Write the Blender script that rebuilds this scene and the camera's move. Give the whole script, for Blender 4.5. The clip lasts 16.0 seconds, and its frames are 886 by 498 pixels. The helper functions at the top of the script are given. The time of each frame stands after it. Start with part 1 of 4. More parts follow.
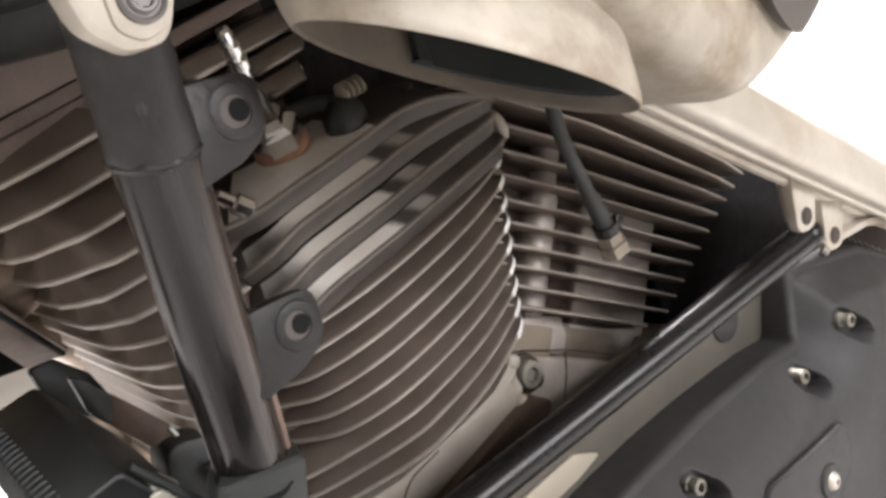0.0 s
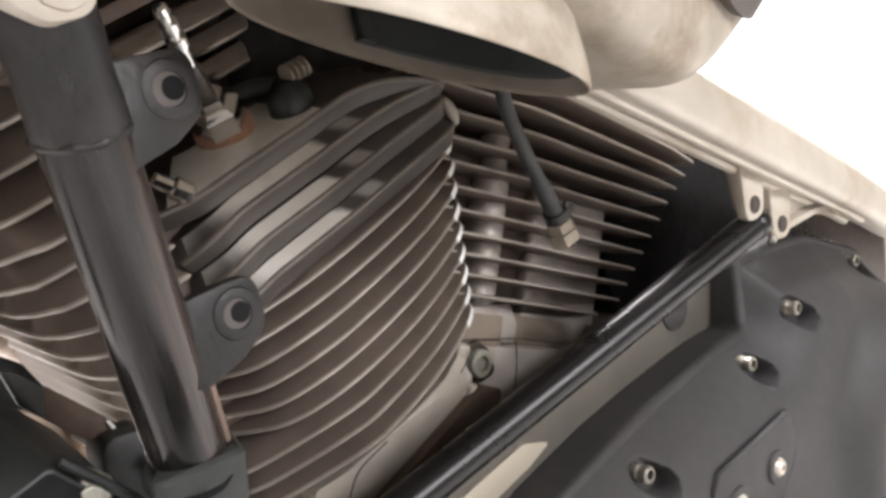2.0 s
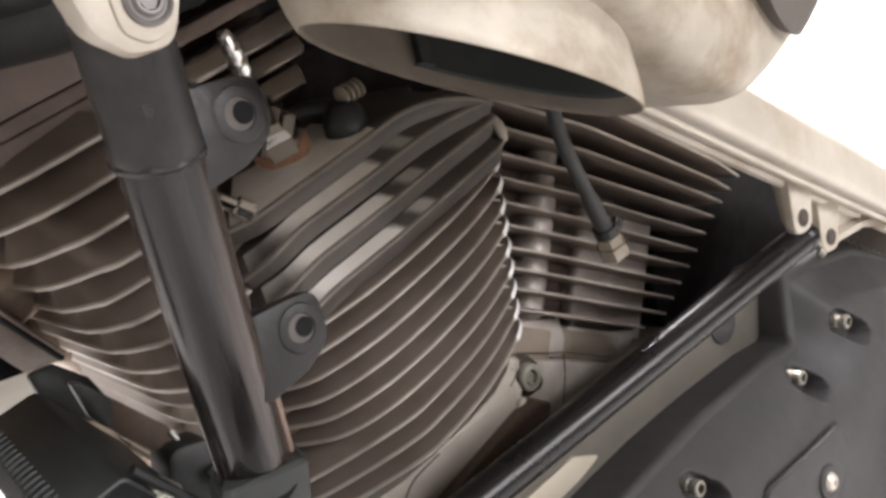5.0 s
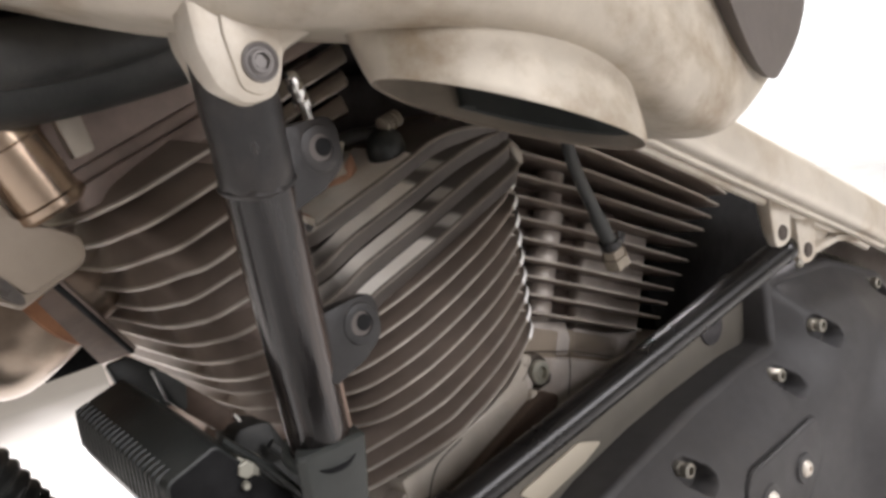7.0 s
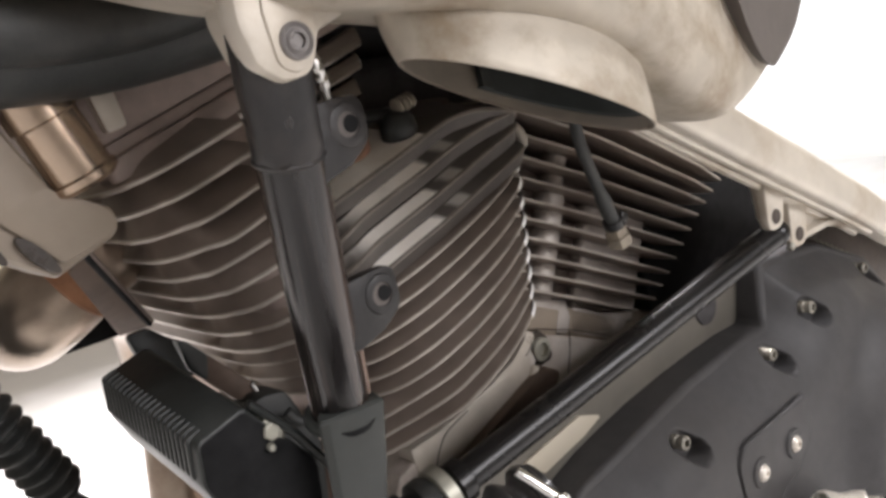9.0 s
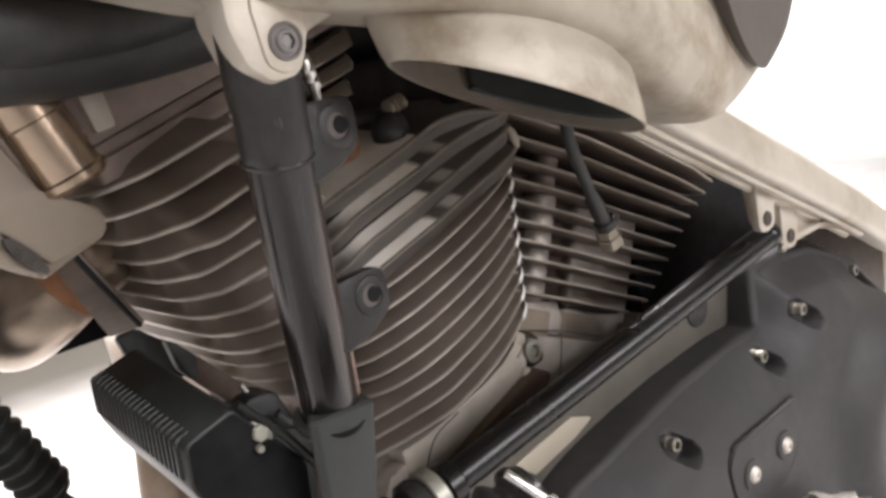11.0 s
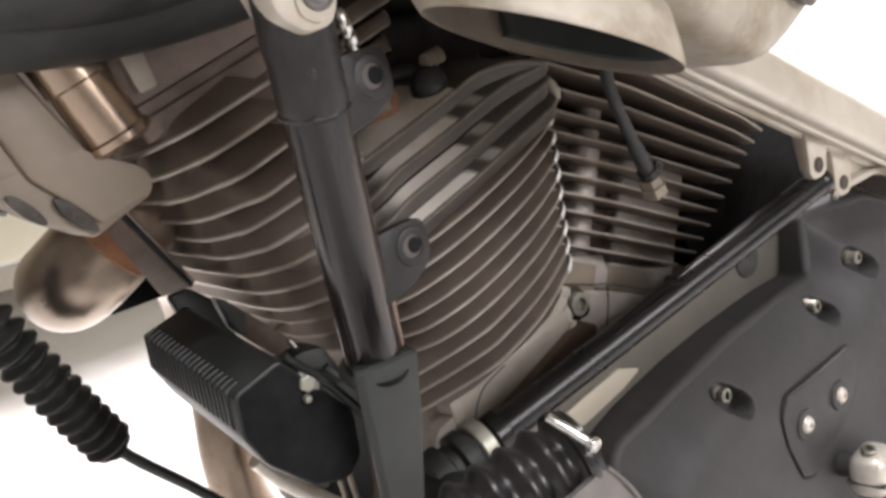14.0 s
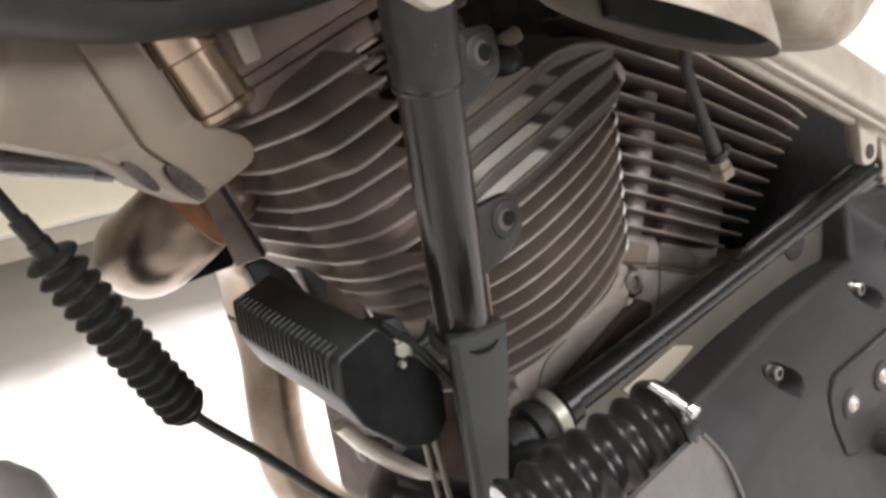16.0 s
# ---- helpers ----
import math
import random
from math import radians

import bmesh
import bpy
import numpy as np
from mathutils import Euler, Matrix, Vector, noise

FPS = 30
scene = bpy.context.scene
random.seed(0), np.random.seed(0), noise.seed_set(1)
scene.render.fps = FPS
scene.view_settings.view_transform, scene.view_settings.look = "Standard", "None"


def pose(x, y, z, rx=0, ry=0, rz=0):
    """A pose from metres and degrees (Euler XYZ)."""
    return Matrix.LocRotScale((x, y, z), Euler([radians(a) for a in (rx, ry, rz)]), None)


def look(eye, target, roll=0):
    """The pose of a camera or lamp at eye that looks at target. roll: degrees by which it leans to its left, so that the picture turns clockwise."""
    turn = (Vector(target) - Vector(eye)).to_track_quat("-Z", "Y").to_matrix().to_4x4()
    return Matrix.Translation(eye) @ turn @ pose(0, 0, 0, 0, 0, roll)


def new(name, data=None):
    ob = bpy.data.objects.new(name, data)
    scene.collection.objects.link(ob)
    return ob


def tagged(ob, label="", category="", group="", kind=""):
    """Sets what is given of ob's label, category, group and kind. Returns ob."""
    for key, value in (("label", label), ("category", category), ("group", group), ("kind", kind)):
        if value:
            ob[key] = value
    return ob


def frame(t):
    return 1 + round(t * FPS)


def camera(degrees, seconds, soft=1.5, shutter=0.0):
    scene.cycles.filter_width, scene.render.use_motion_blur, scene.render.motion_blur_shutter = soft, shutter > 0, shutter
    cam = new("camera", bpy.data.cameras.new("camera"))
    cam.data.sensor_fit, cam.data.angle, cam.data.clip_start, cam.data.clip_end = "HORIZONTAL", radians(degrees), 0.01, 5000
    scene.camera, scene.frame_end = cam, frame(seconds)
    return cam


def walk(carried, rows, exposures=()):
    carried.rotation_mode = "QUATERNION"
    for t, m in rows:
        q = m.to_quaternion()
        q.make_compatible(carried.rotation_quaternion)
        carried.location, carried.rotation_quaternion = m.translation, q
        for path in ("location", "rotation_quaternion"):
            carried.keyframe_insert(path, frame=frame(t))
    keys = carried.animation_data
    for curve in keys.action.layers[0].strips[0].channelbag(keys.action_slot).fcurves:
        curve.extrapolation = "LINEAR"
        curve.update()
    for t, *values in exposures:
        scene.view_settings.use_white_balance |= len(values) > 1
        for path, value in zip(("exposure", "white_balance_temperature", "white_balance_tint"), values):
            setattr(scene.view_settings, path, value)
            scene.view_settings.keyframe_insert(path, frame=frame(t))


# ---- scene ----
cam = camera(54.0, 16.0, soft=3.25)
METRES, EYE, TILT, LEAN, TURN = 0.19, 0.62, -10.0, 10.0, 0.0
ROWS = [
    (0.0, 0.0, 0.0, 0.0, 0.0, 0.0, 0.0),
    (0.5, 0.0034, 0.0011, 0.0003, -0.17, -0.03, -0.05),
    (1.0, 0.0022, 0.0028, -0.0003, -0.12, -0.14, -0.02),
    (1.5, 0.0123, 0.0291, -0.0001, -2.75, -0.52, 0.01),
    (2.0, 0.0162, 0.0398, -0.0074, -2.98, -0.65, -0.1),
    (2.5, 0.0184, 0.0261, -0.0051, -1.36, -0.51, 0.33),
    (3.0, 0.0151, 0.0225, -0.0046, -1.02, -0.52, 0.42),
    (5.5, -0.0351, -0.0263, 0.0002, -0.46, 0.55, 0.2),
    (6.0, -0.0624, -0.1097, 0.0057, -0.71, 0.88, -0.01),
    (6.5, -0.1094, -0.2271, 0.012, -1.13, 1.29, -0.29),
    (7.0, -0.1197, -0.3184, -0.0018, -1.12, 0.8, -0.2),
    (7.5, -0.1765, -0.402, -0.0198, -1.62, 0.13, -0.71),
    (8.0, -0.1739, -0.402, -0.0322, -2.12, -0.02, -0.62),
    (8.5, -0.1952, -0.4065, -0.0397, -2.13, 0.14, -0.67),
    (11.0, -0.1844, -0.4046, -0.039, -2.51, 0.26, -0.81),
    (11.5, -0.1738, -0.3924, -0.0555, -3.13, -0.46, -0.45),
    (12.0, -0.1513, -0.3731, -0.0677, -3.32, -1.11, 0.08),
    (12.5, -0.1531, -0.3774, -0.0733, -2.46, -2.03, 0.32),
    (13.0, -0.1573, -0.3916, -0.079, -1.58, -2.13, 0.28),
    (13.5, -0.1556, -0.4034, -0.0761, -0.45, -1.71, 0.5),
    (14.0, -0.1566, -0.4122, -0.0777, 0.9, -1.9, 0.65),
    (14.5, -0.1514, -0.4226, -0.0786, 2.05, -1.94, 0.57),
    (15.0, -0.1595, -0.4346, -0.0836, 2.03, -2.11, -0.23),
    (15.5, -0.226, -0.3942, -0.074, 1.96, -2.58, 0.17),
    (16.0, -0.3875, -0.4827, -0.0987, 0.48, -3.03, -0.57),
]
walk(cam, [(t, pose(0, 0, EYE, TILT, LEAN, TURN) @ pose(METRES * x, METRES * y, METRES * z, 90 + pitch, roll, yaw)) for t, x, y, z, yaw, pitch, roll in ROWS], [(0.0, 0.32), (5.5, 0.28), (7.0, 0.0), (12.5, 0.0), (14.5, 0.06), (16.0, 0.04)])

# ---- room light ----
world = bpy.data.worlds.new("garage_world")
world.use_nodes = True
world.node_tree.nodes["Background"].inputs[0].default_value = (1.0, 0.99, 1.0, 1)
world.node_tree.nodes["Background"].inputs[1].default_value = 1.7
scene.world = world
scene.view_settings.exposure = 0.0

# the bike's own frame: r backwards, i inwards (away from the viewer), h up
BIKE = pose(0, 0, 0, 0, 0, 40)


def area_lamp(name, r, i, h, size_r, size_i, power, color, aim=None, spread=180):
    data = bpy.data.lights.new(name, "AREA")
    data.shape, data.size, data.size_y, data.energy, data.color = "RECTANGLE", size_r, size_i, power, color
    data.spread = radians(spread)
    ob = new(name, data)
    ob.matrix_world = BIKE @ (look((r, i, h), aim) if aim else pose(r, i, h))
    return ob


area_lamp("ceiling_lamp_light", 0.9, 1.35, 2.62, 1.2, 0.25, 152, (1.0, 0.950, 0.970), spread=115)
area_lamp("tube_lamp_light", -0.1, -0.5, 2.66, 2.4, 0.10, 42, (0.99, 0.97, 1.0))
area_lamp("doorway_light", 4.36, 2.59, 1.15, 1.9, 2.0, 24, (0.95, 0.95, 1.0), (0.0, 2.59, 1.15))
# added light in an unseen, assumed window that brightens the near side
area_lamp("assumed_window_light", 1.0, -2.50, 1.6, 2.1, 1.15, 58, (1.0, 0.962, 0.985), (1.0, 0.0, 1.6))


# ---- materials ----
def material(name, color, rough=0.5, metal=0.0, vary=0.25, scale=60.0, stain=None, stain_scale=14.0, stain_amount=0.5, bump=0.15, bump_scale=None, coat=0.0, per_object=0.0, spec=0.5):
    m = bpy.data.materials.new(name)
    m.use_nodes = True
    nt = m.node_tree
    b = nt.nodes["Principled BSDF"]
    coord = nt.nodes.new("ShaderNodeTexCoord")

    def noise_node(sc, detail=6.0, rough_n=0.6):
        n = nt.nodes.new("ShaderNodeTexNoise")
        n.inputs["Scale"].default_value, n.inputs["Detail"].default_value, n.inputs["Roughness"].default_value = sc, detail, rough_n
        nt.links.new(coord.outputs["Object"], n.inputs["Vector"])
        return n

    fine = noise_node(scale)
    ramp = nt.nodes.new("ShaderNodeValToRGB")
    lo, hi = [tuple(min(1, c * k) for c in color) + (1,) for k in (1 - vary, 1 + vary)]
    ramp.color_ramp.elements[0].position, ramp.color_ramp.elements[1].position = 0.3, 0.7
    ramp.color_ramp.elements[0].color, ramp.color_ramp.elements[1].color = lo, hi
    nt.links.new(fine.outputs["Fac"], ramp.inputs["Fac"])
    out = ramp.outputs["Color"]
    if stain:
        big = noise_node(stain_scale, 8.0, 0.65)
        edge = nt.nodes.new("ShaderNodeMapRange")
        edge.inputs["From Min"].default_value, edge.inputs["From Max"].default_value = 0.48, 0.68
        edge.inputs["To Max"].default_value = stain_amount
        nt.links.new(big.outputs["Fac"], edge.inputs["Value"])
        mix = nt.nodes.new("ShaderNodeMix")
        mix.data_type = "RGBA"
        nt.links.new(edge.outputs["Result"], mix.inputs["Factor"])
        nt.links.new(out, mix.inputs[6])
        mix.inputs[7].default_value = (*stain, 1)
        out = mix.outputs[2]
    if per_object:
        info = nt.nodes.new("ShaderNodeObjectInfo")
        hsv = nt.nodes.new("ShaderNodeHueSaturation")
        rng = nt.nodes.new("ShaderNodeMapRange")
        rng.inputs["To Min"].default_value, rng.inputs["To Max"].default_value = 1 - per_object, 1 + per_object
        nt.links.new(info.outputs["Random"], rng.inputs["Value"])
        nt.links.new(rng.outputs["Result"], hsv.inputs["Value"])
        nt.links.new(out, hsv.inputs["Color"])
        out = hsv.outputs["Color"]
    nt.links.new(out, b.inputs["Base Color"])
    rr = nt.nodes.new("ShaderNodeMapRange")
    rr.inputs["To Min"].default_value, rr.inputs["To Max"].default_value = max(0.02, rough - 0.12), min(1, rough + 0.12)
    rn = noise_node(scale * 0.35)
    nt.links.new(rn.outputs["Fac"], rr.inputs["Value"])
    nt.links.new(rr.outputs["Result"], b.inputs["Roughness"])
    b.inputs["Metallic"].default_value = metal
    b.inputs["Coat Weight"].default_value = coat
    b.inputs["Specular IOR Level"].default_value = spec
    if bump:
        bn = noise_node(bump_scale or scale * 4)
        bp = nt.nodes.new("ShaderNodeBump")
        bp.inputs["Strength"].default_value, bp.inputs["Distance"].default_value = bump, 0.001
        nt.links.new(bn.outputs["Fac"], bp.inputs["Height"])
        nt.links.new(bp.outputs["Normal"], b.inputs["Normal"])
    return m


FIN = material("dusty_fin_paint", (0.222, 0.181, 0.153), 0.45, 0.25, 0.14, 40, (0.145, 0.110, 0.085), 12, 0.5, 0.2, 900, per_object=0.08)
HEAD = material("cast_head_metal", (0.22, 0.172, 0.150), 0.48, 0.3, 0.18, 60, (0.12, 0.09, 0.073), 18, 0.5, 0.25, 700)
# near white, so that the plug seat reads as strongly lit
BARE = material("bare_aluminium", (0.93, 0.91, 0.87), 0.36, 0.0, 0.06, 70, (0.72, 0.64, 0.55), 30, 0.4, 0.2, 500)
CASE = material("crankcase_metal", (0.52, 0.475, 0.435), 0.42, 0.3, 0.15, 50, (0.29, 0.24, 0.20), 22, 0.6, 0.5, 260)
SILVER = material("silver_frame_paint", (0.60, 0.55, 0.475), 0.46, 0.25, 0.09, 22, (0.36, 0.28, 0.19), 16, 0.6, 0.1, 500)
# SILVER with brown stains, its base darkened to paint the airbox's shade
SHADESILVER = material("grimy_shaded_silver_paint", (0.50, 0.45, 0.375), 0.5, 0.2, 0.12, 45, (0.25, 0.185, 0.115), 26, 0.75, 0.12, 500)
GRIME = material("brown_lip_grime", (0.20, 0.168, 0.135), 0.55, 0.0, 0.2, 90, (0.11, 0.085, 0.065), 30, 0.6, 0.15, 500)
BLACK = material("black_frame_paint", (0.010, 0.0096, 0.0098), 0.27, 0.0, 0.15, 50, (0.016, 0.0145, 0.014), 20, 0.3, 0.01, 300, spec=0.4)
RUBBER = material("black_rubber", (0.020, 0.0215, 0.0205), 0.55, 0.0, 0.3, 60, (0.055, 0.05, 0.045), 30, 0.4, 0.2, 600)
PLASTIC = material("black_cast_housing", (0.018, 0.0205, 0.0195), 0.42, 0.0, 0.3, 80, (0.042, 0.044, 0.040), 25, 0.4, 0.2, 700, spec=0.45)
COVER = material("dark_grey_cover_coating", (0.053, 0.0515, 0.0525), 0.52, 0.0, 0.1, 120, (0.072, 0.066, 0.061), 9, 0.35, 0.12, 1600, spec=0.3)
STEEL = material("zinc_screw_steel", (0.33, 0.315, 0.275), 0.44, 0.7, 0.15, 300, (0.26, 0.21, 0.15), 150, 0.4, 0.1)
CHROME = material("chrome", (0.85, 0.84, 0.82), 0.08, 1.0, 0.05, 100, bump=0)
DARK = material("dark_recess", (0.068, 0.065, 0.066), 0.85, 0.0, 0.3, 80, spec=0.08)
EXHAUST = material("heat_tinted_exhaust_steel", (0.30, 0.245, 0.195), 0.30, 0.9, 0.2, 30, (0.14, 0.08, 0.05), 11, 0.6, 0.08, 400)
RUST = material("rusty_flange", (0.30, 0.14, 0.07), 0.65, 0.2, 0.3, 90, (0.15, 0.07, 0.04), 40, 0.6, 0.3)
COPPER = material("copper_washer", (0.72, 0.46, 0.34), 0.4, 0.6, 0.2, 200)
ALLOY = material("brushed_alloy", (0.74, 0.69, 0.62), 0.36, 0.35, 0.1, 120, (0.45, 0.37, 0.28), 40, 0.35, 0.1, 800)
FLOOR = material("grey_garage_floor", (0.11, 0.102, 0.09), 0.45, 0.0, 0.06, 3, (0.12, 0.11, 0.095), 3, 0.4, 0.05, 120)
MAT = material("pale_floor_sheet", (0.58, 0.57, 0.55), 0.5, 0.0, 0.05, 3, (0.47, 0.43, 0.37), 5, 0.45, 0.05, 120)
def far_falloff(m):
    """Darkens the sheet unevenly towards its far edge, painting the light's falloff."""
    nt = m.node_tree
    b = nt.nodes["Principled BSDF"]
    coord = nt.nodes.new("ShaderNodeTexCoord")
    axis = nt.nodes.new("ShaderNodeSeparateXYZ")
    nt.links.new(coord.outputs["Object"], axis.inputs[0])
    cloud = nt.nodes.new("ShaderNodeTexNoise")
    cloud.inputs["Scale"].default_value = 2.5
    nt.links.new(coord.outputs["Object"], cloud.inputs["Vector"])
    mixed = nt.nodes.new("ShaderNodeMath")
    mixed.operation = "MULTIPLY_ADD"
    mixed.inputs[1].default_value = 0.35
    nt.links.new(cloud.outputs["Fac"], mixed.inputs[0])
    nt.links.new(axis.outputs["Y"], mixed.inputs[2])
    fade = nt.nodes.new("ShaderNodeMapRange")
    fade.interpolation_type = "SMOOTHSTEP"
    fade.inputs["From Min"].default_value, fade.inputs["From Max"].default_value = 1.85, 2.42
    nt.links.new(mixed.outputs[0], fade.inputs["Value"])
    mix = nt.nodes.new("ShaderNodeMix")
    mix.data_type = "RGBA"
    mix.inputs[7].default_value = (0.11, 0.102, 0.09, 1)
    nt.links.new(fade.outputs["Result"], mix.inputs["Factor"])
    nt.links.new(b.inputs["Base Color"].links[0].from_socket, mix.inputs[6])
    nt.links.new(mix.outputs[2], b.inputs["Base Color"])
    return m


MAT = far_falloff(MAT)
WALL = material("cream_wall_paint", (0.84, 0.77, 0.60), 0.7, 0.0, 0.05, 4, bump=0.1, bump_scale=150)
# for unseen walls; grey chosen to keep their bounce light low
GREY = material("grey_wall_paint", (0.50, 0.475, 0.45), 0.7, 0.0, 0.05, 4, bump=0.1, bump_scale=150)
CONCRETE = material("pale_concrete", (0.90, 0.89, 0.87), 0.8, 0.0, 0.03, 6, (0.84, 0.82, 0.8), 2, 0.4, 0.1, 80)
SKIRT = material("tan_skirting", (0.50, 0.45, 0.36), 0.5, 0.0, 0.08, 10)
WHITE = material("white_paint", (0.8, 0.79, 0.76), 0.6, 0.0, 0.03, 5)

DULL = material("dull_cast_alloy", (0.265, 0.218, 0.170), 0.5, 0.15, 0.1, 30, (0.15, 0.12, 0.095), 16, 0.4, 0.1, 500)
# near-white rim colour that paints the lit rear corners of the fins
SHINE = material("lit_fin_corner", (0.95, 0.94, 0.92), 0.35, 0.0, 0.1, 120, (0.6, 0.55, 0.5), 60, 0.4, 0.1, 900)
INNER = material("grimy_inner_plastic", (0.20, 0.175, 0.145), 0.6, 0.0, 0.15, 60, (0.11, 0.085, 0.07), 20, 0.5, 0.1)
def streaked(m, stretch):
    """Lets the grain of a material run along the tube."""
    nt = m.node_tree
    coord = next(n for n in nt.nodes if n.type == "TEX_COORD")
    turn = nt.nodes.new("ShaderNodeMapping")
    turn.vector_type = "TEXTURE"
    turn.inputs["Rotation"].default_value = (radians(15), radians(-10.5), 0)
    turn.inputs["Scale"].default_value = (1, 1, stretch)
    for link in list(coord.outputs["Object"].links):
        nt.links.new(turn.outputs["Vector"], link.to_socket)
    nt.links.new(coord.outputs["Object"], turn.inputs["Vector"])
    return m


RIB = material("dark_head_rib_paint", (0.090, 0.079, 0.071), 0.42, 0.2, 0.15, 50, (0.125, 0.108, 0.094), 14, 0.5, 0.12, 900)
RIBEDGE = material("rubbed_rib_edge", (0.21, 0.185, 0.162), 0.4, 0.3, 0.2, 80, (0.13, 0.112, 0.098), 25, 0.5, 0.1, 900)


def lit_patch():
    """Bright rib patch painted as fallen light, fading into the casting at both ends."""
    m = material("lit_rib_patch", (0.92, 0.88, 0.82), 0.34, 0.0, 0.1, 80, (0.6, 0.52, 0.44), 40, 0.4, 0.2, 600)
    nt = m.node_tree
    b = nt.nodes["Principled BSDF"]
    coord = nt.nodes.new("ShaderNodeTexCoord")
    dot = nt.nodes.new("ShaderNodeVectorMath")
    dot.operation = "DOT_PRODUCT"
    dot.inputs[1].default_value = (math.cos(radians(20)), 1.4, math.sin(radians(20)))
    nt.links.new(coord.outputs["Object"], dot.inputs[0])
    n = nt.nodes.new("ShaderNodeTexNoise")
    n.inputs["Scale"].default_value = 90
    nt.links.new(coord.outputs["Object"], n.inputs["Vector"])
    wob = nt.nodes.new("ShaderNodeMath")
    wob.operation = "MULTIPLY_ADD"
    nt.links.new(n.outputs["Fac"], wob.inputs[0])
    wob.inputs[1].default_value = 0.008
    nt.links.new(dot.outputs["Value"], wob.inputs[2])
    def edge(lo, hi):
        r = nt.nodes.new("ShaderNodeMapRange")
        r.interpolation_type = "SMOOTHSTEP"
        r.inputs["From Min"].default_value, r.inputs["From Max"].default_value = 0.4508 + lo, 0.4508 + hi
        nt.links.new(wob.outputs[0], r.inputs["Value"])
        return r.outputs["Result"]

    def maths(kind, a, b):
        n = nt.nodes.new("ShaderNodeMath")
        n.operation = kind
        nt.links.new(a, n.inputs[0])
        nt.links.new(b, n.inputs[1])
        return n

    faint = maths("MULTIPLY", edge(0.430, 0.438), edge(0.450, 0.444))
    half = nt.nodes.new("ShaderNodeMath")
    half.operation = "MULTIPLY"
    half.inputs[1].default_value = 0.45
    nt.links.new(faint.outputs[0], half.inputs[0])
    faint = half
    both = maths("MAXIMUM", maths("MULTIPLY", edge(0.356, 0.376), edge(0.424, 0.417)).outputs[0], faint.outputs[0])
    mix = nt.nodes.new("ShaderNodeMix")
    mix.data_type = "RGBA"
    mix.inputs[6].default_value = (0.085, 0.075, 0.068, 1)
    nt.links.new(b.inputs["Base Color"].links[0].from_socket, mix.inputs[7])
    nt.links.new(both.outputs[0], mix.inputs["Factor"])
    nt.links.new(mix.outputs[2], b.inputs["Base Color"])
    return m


LITRIB = lit_patch()
NEARBLACK = material("near_black", (0.015, 0.015, 0.0155), 0.8, 0.0, 0.3, 80, spec=0.1)
KNEE = material("grey_brown_plastic", (0.115, 0.10, 0.092), 0.6, 0.0, 0.1, 90, (0.09, 0.078, 0.07), 12, 0.4, 0.1, 900)
# brown streaks paint the room's reflection along the gloss black tube
TUBEBLACK = streaked(material("sheen_streaked_tube_paint", (0.017, 0.0152, 0.0150), 0.17, 0.0, 0.4, 60, (0.105, 0.075, 0.06), 70, 0.6, 0.03, 300, spec=0.5), 14)
ZINC = material("dull_zinc", (0.40, 0.39, 0.33), 0.42, 0.5, 0.15, 90, (0.24, 0.21, 0.15), 50, 0.5, 0.1)
PALE = material("dusty_cast_wall", (0.118, 0.108, 0.090), 0.55, 0.1, 0.12, 40, (0.125, 0.112, 0.09), 18, 0.5, 0.15, 400)
RIM = material("worn_fin_rim", (0.47, 0.43, 0.38), 0.36, 0.4, 0.2, 80, (0.3, 0.24, 0.2), 25, 0.5, 0.15, 900)
# darker copy of RIM that paints the shade on the lowest left fins
SHADERIM = material("shaded_fin_rim", (0.25, 0.212, 0.178), 0.5, 0.2, 0.2, 80, (0.15, 0.12, 0.1), 25, 0.5, 0.15, 900)
GLOSSY = material("gloss_black", (0.018, 0.017, 0.017), 0.30, 0.0, 0.3, 80, (0.03, 0.028, 0.025), 30, 0.4, 0.05, coat=0.3)
POLISHED = material("oily_polished_metal", (0.20, 0.175, 0.155), 0.12, 0.85, 0.15, 60, (0.15, 0.115, 0.09), 25, 0.5, 0.1)
TARNISH = material("tarnished_metal", (0.55, 0.43, 0.33), 0.26, 0.95, 0.12, 60, (0.25, 0.13, 0.08), 30, 0.7, 0.1)
OLDBRASS = material("old_brass", (0.27, 0.235, 0.185), 0.5, 0.3, 0.2, 150, (0.16, 0.12, 0.09), 60, 0.5, 0.15)
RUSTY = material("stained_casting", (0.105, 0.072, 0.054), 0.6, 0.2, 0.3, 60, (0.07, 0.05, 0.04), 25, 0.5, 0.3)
HOLE = material("dull_brown_bore", (0.085, 0.068, 0.058), 0.55, 0.2, 0.3, 120, (0.03, 0.025, 0.02), 60, 0.5, 0.2)
CASTWALL = material("pale_dusty_casting", (0.43, 0.39, 0.335), 0.5, 0.2, 0.12, 50, (0.38, 0.33, 0.27), 22, 0.55, 0.4, 300)
OILY = material("oily_grime", (0.045, 0.036, 0.030), 0.3, 0.1, 0.3, 150, (0.10, 0.08, 0.06), 60, 0.5, 0.2)
FORGED = material("rough_black_forging", (0.016, 0.0150, 0.0152), 0.46, 0.0, 0.35, 40, (0.045, 0.037, 0.033), 45, 0.5, 0.5, 220)
RODGREY = material("dark_satin_rod", (0.10, 0.10, 0.105), 0.28, 0.5, 0.15, 90, (0.06, 0.055, 0.05), 30, 0.4, 0.05)
PLATEBLACK = material("dusty_black_bracket_paint", (0.040, 0.044, 0.041), 0.5, 0.0, 0.15, 60, (0.055, 0.055, 0.05), 20, 0.4, 0.1, 500)
